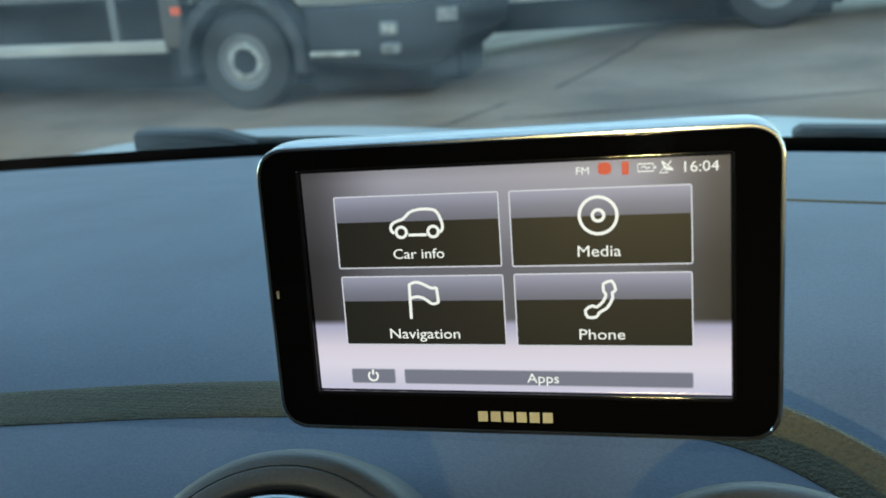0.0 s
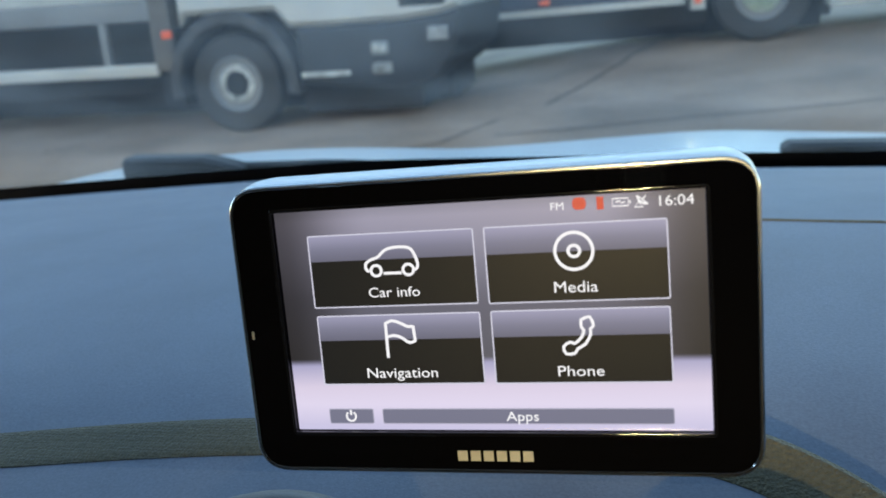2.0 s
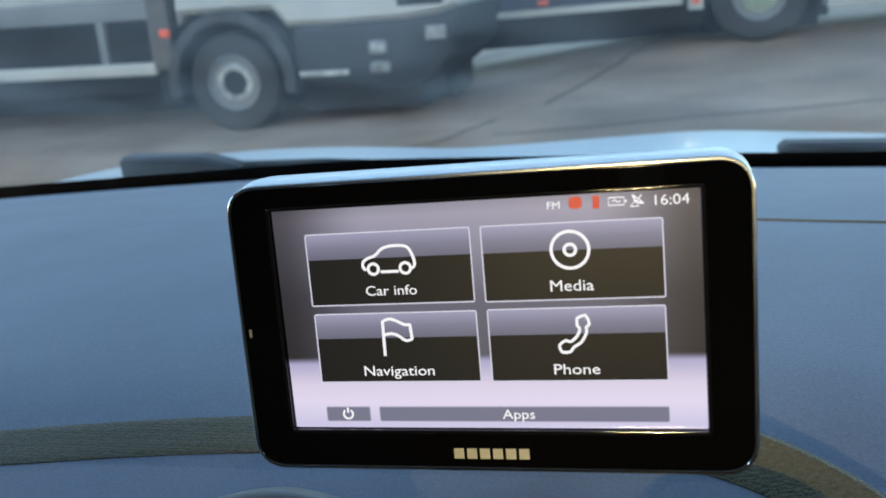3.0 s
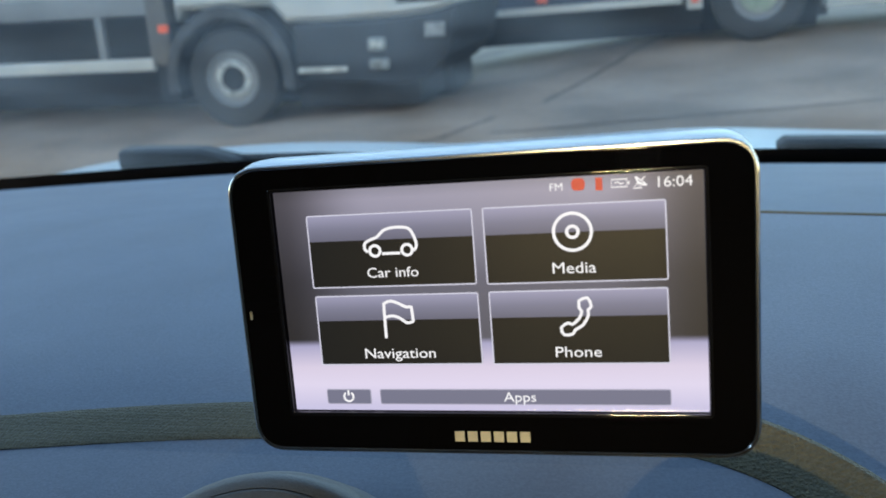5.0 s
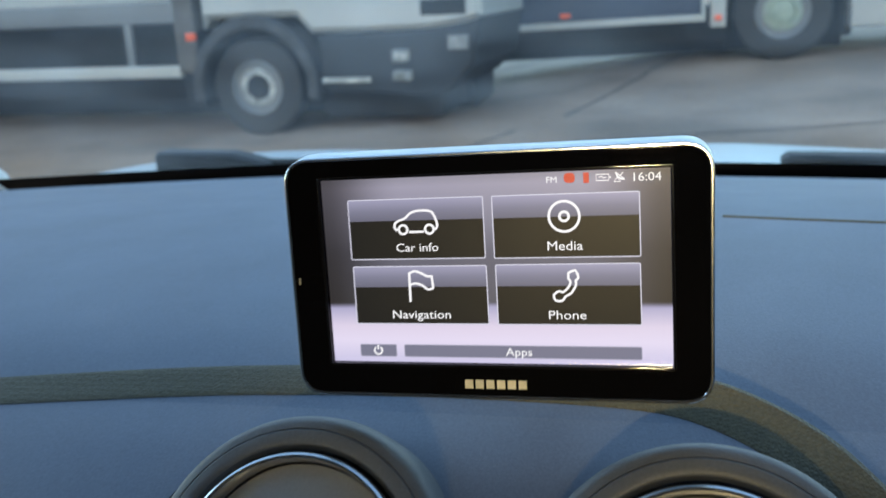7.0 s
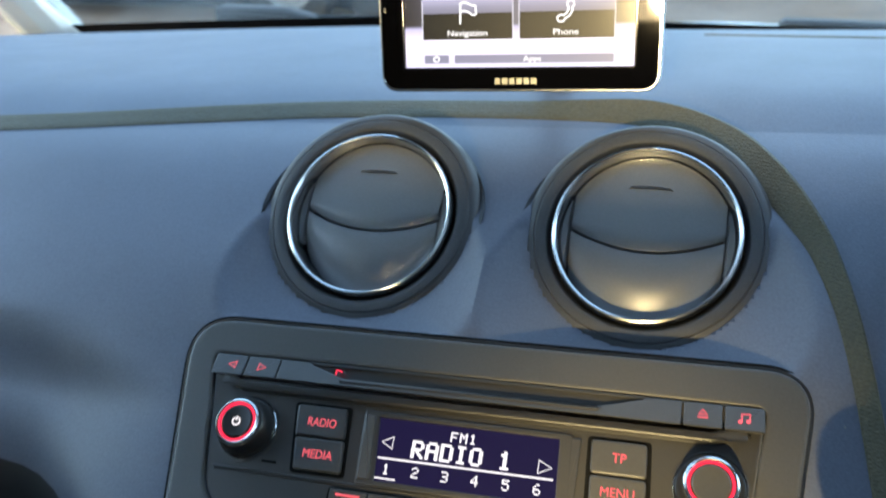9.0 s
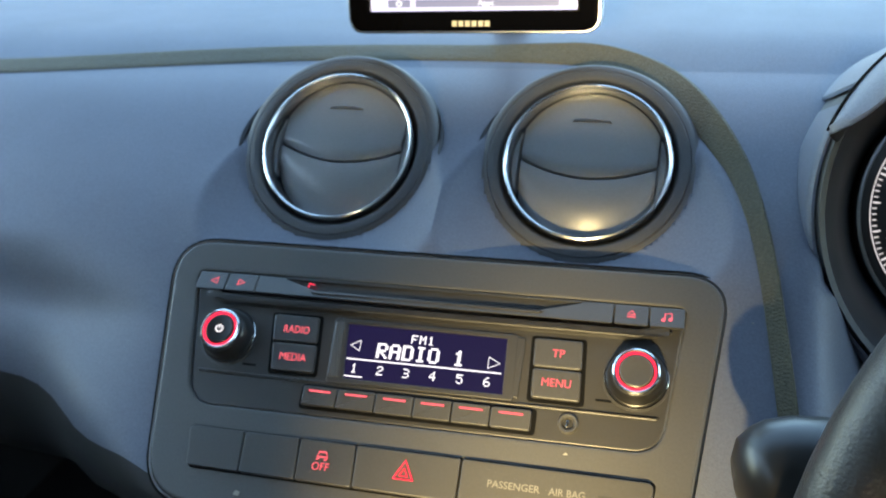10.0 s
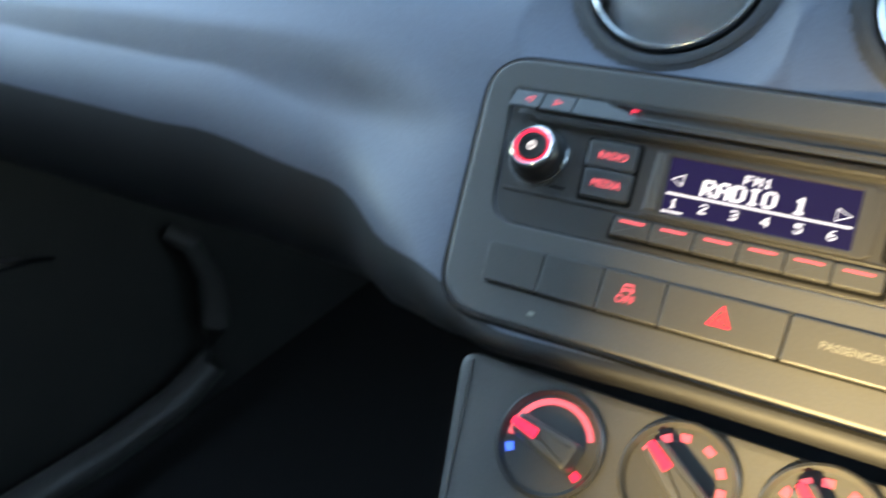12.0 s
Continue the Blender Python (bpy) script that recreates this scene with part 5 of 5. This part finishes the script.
part("marker_lamp", block(-1.26, YG - 0.05, 0.78, -1.14, YG + 0.0, 0.83, 0.008), ORANGE, lorry2, "small orange marker")
part("marker_lamp", block(0.44, YG - 0.05, 0.66, 0.52, YG + 0.0, 0.72, 0.008), ORANGE, lorry2, "small red marker")
part("under_frame", block(-6.0, YG + 0.3, 0.40, 1.9, YG + 2.0, 0.80, 0.02), DARK, lorry2, "dark underframe")
# plain dark block that fills in the shade beneath
part("far_underbody", block(-6.0, YG + 1.0, 0.25, 0.7, YG + 2.0, 0.75, 0.04), DARK, lorry2, "dark block for the shade and underside beneath the lorry")
part("wheel_well", block(0.56, YG + 0.3, 0.3, 1.80, YG + 0.5, 2.0, 0.02), BLACK, lorry2, "dark wheel well")
part("wing", side_plate([(1.15 + 0.66 * math.cos(radians(a)), 0.71 + 0.66 * math.sin(radians(a))) for a in range(170, 9, -8)] + [(1.15 + 0.58 * math.cos(radians(a)), 0.71 + 0.58 * math.sin(radians(a))) for a in range(10, 171, 8)], YG - 0.02, YG + 0.3, 0.01), DARK, lorry2, "dark wing")
part("cab_panel", block(1.83, YG - 0.02, 0.50, 4.5, YG + 2.2, 3.0, 0.04), WHITE, lorry2, "white cab side")

# ---- driver's side: instrument pod, stalk, steering wheel ----
LEATHER = mat("wheel_leather", (0.028, 0.027, 0.026), 0.38, grain=0.2, bump=0.6, bump_size=900, rough_var=0.06)
DIAL = mat("dial_face", (0.006, 0.005, 0.006), 0.35)
TICK = mat("dial_print", (0.6, 0.6, 0.6), 0.5, emit=(1.0, 0.9, 0.9), power=0.45)
pod = thing("instrument_pod", "hooded dark instrument pod with a white-marked dial", "instruments",
            POD_PLACE)
part("pod_tube", lathe([(0.0935, -0.12), (0.0935, -0.006), (0.0931, -0.001), (0.0922, 0.0008), (0.0895, -0.0005), (0.0850, -0.007), (0.0800, -0.018), (0.0730, -0.034), (0.0660, -0.047), (0.0645, -0.052), (0.0, -0.052)], 96), COLLAR, pod, "dark flared tube")
part("trim_ring", lathe([(0.0648, -0.050), (0.0648, -0.044), (0.0640, -0.042), (0.0626, -0.042), (0.0618, -0.044), (0.0614, -0.050), (0.0648, -0.050)], 72), KNOB_RING, pod, "dull metal ring")


def around(u, r, z):
    """A point about the pod at u from one hood tip to the other."""
    a = radians(159 - 138 * u)
    return Vector((r * math.cos(a), r * math.sin(a), z))


def hood_edge(u):
    k = math.sin(math.pi * u)
    return around(u, 0.0985 - 0.0100 * (1 - (1 - min(1.0, k / 0.3)) ** 2), 0.010 + 0.030 * math.sqrt(max(0.0, k)))


def hood_seam(u):
    k = math.sin(math.pi * u)
    return around(u, 0.0985 - 0.0070 * k * (1 - 0.5 * k), 0.010 - 0.022 * k)


us = lambda a: 0.5 - 0.5 * math.cos(math.pi * a)
part("hood_face", sheet(lambda a, b: hood_seam(us(a)).lerp(hood_edge(us(a)), b) + Vector((0, 0.002 * math.sin(math.pi * b), 0)), 48, 6, (0, -0.002, 0)), DASH, pod, "hood above the dials")
part("hood_back", sheet(lambda a, b: hood_seam(0.12 + 0.76 * us(a)).lerp(around(0.12 + 0.76 * us(a), 0.0955, -0.10), b), 48, 8, (0, -0.002, 0)), DASH, pod, "back of the hood")
part("hood_underside", sheet(lambda a, b: hood_edge(us(a)).lerp(around(us(a), 0.0905, -0.002), b) + Vector((0, -0.0012, 0)), 48, 6, (0, -0.001, 0)), UNDER_SHADE, pod, "underside of the hood, its shade coloured in black")
part("hood_line", tube([hood_seam(us(i / 48)) * 1.004 for i in range(49)], 0.0008, 8), BLACK, pod, "dark seam round the hood")
bm = bmesh.new()
prev = None
for i in range(49):
    a = radians(150 + 158 * i / 48)
    ring = [bm.verts.new((r * math.cos(a), r * math.sin(a), z)) for r, z in ((0.0934, -0.010), (0.0938, -0.0012), (0.0952, -0.0014), (0.0962, -0.0030), (0.0968, -0.008), (0.0970, -0.018), (0.0970, -0.040))]
    if prev:
        for k in range(6):
            bm.faces.new((prev[k], ring[k], ring[k + 1], prev[k + 1]))
    prev = ring
part("pod_skirt", bm, DASH, pod, "dash skin round the pod")
dial = part("dial", lathe([(0.0616, -0.0495), (0.0616, -0.0465), (0.0, -0.0465)], 64), DIAL, pod, "black dial")
part("dial_arc", ribbon(mm(*circle(0, 0, 56.6, 40, 130, 250)), 0.0005, -0.0464, -0.0462), TICK, dial, "thin white arc")
tick_mesh = {}
for i in range(41):
    a = radians(130 + 3 * i)
    big = i % 5 == 0
    if big not in tick_mesh:
        b = ribbon(mm((53.6 if not big else 52.2, 0), (55.8, 0)), 0.0009 if big else 0.0006, -0.0464, -0.0462)
        t = part("tick", b, TICK, dial)
        tick_mesh[big] = t.data
    else:
        t = new("tick", tick_mesh[big])
        t.parent = dial
    t.rotation_euler = (0, 0, a)
for words, a in (("30", 165), ("20", 193), ("10", 221)):
    text("numeral", words, 6.6 * MM, 4.2 * MM, TICK, dial, 0.0465 * math.cos(radians(a)), 0.0465 * math.sin(radians(a)), -0.0464, 0.01)

stalk = thing("column_stalk", "black plastic stalk on the steering column", "stalk", Matrix.Translation((0.003, -0.017, 0.0115)))
part("stalk_arm", tube([(0.3540, -0.175, 0.9320), (0.2440, -0.195, 0.9190), (0.1840, -0.20, 0.9090), (0.1620, -0.202, 0.9050), (0.1520, -0.2025, 0.9035), (0.1440, -0.203, 0.9025), (0.1395, -0.2032, 0.9020), (0.1360, -0.2035, 0.9015), (0.1336, -0.204, 0.9010), (0.1330, -0.204, 0.9010)],
                       [0.014, 0.014, 0.0165, 0.0197, 0.0204, 0.0194, 0.0172, 0.0136, 0.0080, 0.002], 32), KNOB, stalk, "smooth black arm with a rounded end")
part("stalk_collar", tube([(0.272, -0.1915, 0.9146), (0.262, -0.193, 0.9132)], 0.0150, 28), RUBBER, stalk, "black collar")

wheel_thing = thing("steering_wheel", "black leather steering wheel", "steering wheel", Matrix.Translation((0.341, -0.278, 0.886)) @ pose(0, 0, 0, 66, 0, 0))
part("rim", tube([Vector((0.184 * math.cos(2 * math.pi * i / 96), 0.184 * math.sin(2 * math.pi * i / 96), 0)) for i in range(96)], 0.0160, 20, closed=True), LEATHER, wheel_thing, "stitched leather rim")
part("hub", lathe([(0.075, -0.05), (0.072, -0.02), (0.060, -0.012), (0.0, -0.008)], 40), TRIM, wheel_thing, "dark hub")
for a in (0, 180, 250, 290):
    c, s = math.cos(radians(a)), math.sin(radians(a))
    part("spoke", tube([(0.06 * c, 0.06 * s, -0.022), (0.12 * c, 0.12 * s, -0.012), (0.176 * c, 0.176 * s, -0.002)], [0.020, 0.015, 0.012], 12, flat=0.5), TRIM, wheel_thing, "dark spoke")

# seam in the pad before the driver
line = smooth_line([(0.085, 0.296), (0.14, 0.280), (0.22, 0.262), (0.32, 0.255)], 8)
bm = bmesh.new()
prev = None
for p in line:
    s = s_of_y(p.y)
    rowv = [bm.verts.new(dash_point(p.x, s + d, h)) for d, h in ((-0.0022, -0.001), (-0.0016, 0.0007), (0.0, 0.0010), (0.0016, 0.0003), (0.0022, -0.001))]
    if prev:
        for i in range(4):
            bm.faces.new((prev[i], rowv[i], rowv[i + 1], prev[i + 1]))
    prev = rowv
part("pad_seam", bm, STRIP, dashboard, "dark seam in the pad")

# ---- wipers ----
for x, y, z, w, label in ((-0.548, 0.752, 0.9575 + 0.006, 0.066, ""), (0.243, 0.735, 0.934, 0.075, "")):
    wiper = thing("wiper", "black wiper arm resting at the foot of the windscreen", "wiper", group="wipers")
    lp = rounded([(-w, -0.012), (w * 0.75, -0.012), (w * 1.5, -0.006), (w * 1.5, -0.001), (w * 0.7, 0.013), (-w * 0.9, 0.0155), (-w, 0.010)], 0.004, 4)
    bm = bmesh.new()
    rings(bm, [[(x + p.x, y + 0.03, z + p.y - 0.03 * p.x) for p in lp], [(x + p.x, y + 0.006, z + p.y - 0.03 * p.x) for p in lp], [(x + p.x, y, z + p.y - 0.03 * p.x) for p in inset(lp, 0.004)]])
    part("arm_cover", bm, RUBBER, wiper, "black pivot cover")
    part("blade", tube([(x - w, y + 0.02, z - 0.004), (x + 0.2, y + 0.02, z - 0.012), (x + 0.46, y + 0.01, z - 0.030)], 0.006, 8, flat=1.5), RUBBER, wiper, "thin rubber blade")

# ---- passenger's footwell: door pull and bright trim ----
door = thing("door_pull", "dark curved door pull beside the footwell", "door pull")
part("pull_bar", tube([(-0.80, 0.19, 0.54), (-0.775, 0.205, 0.52), (-0.77, 0.220, 0.46), (-0.77, 0.216, 0.39), (-0.77, 0.190, 0.335), (-0.77, 0.12, 0.315), (-0.77, 0.0, 0.315), (-0.77, -0.14, 0.33), (-0.80, -0.24, 0.34)], [0.012, 0.014, 0.017, 0.021, 0.024, 0.024, 0.022, 0.020, 0.016], 16), KEYCAP, door, "smooth dark bar")
part("door_trim", tube([(-0.806, 0.03, 0.575), (-0.800, 0.0, 0.590), (-0.800, -0.04, 0.600), (-0.800, -0.10, 0.585), (-0.806, -0.14, 0.555)], [0.003, 0.006, 0.008, 0.008, 0.004], 10), RIM, door, "dull metal trim")
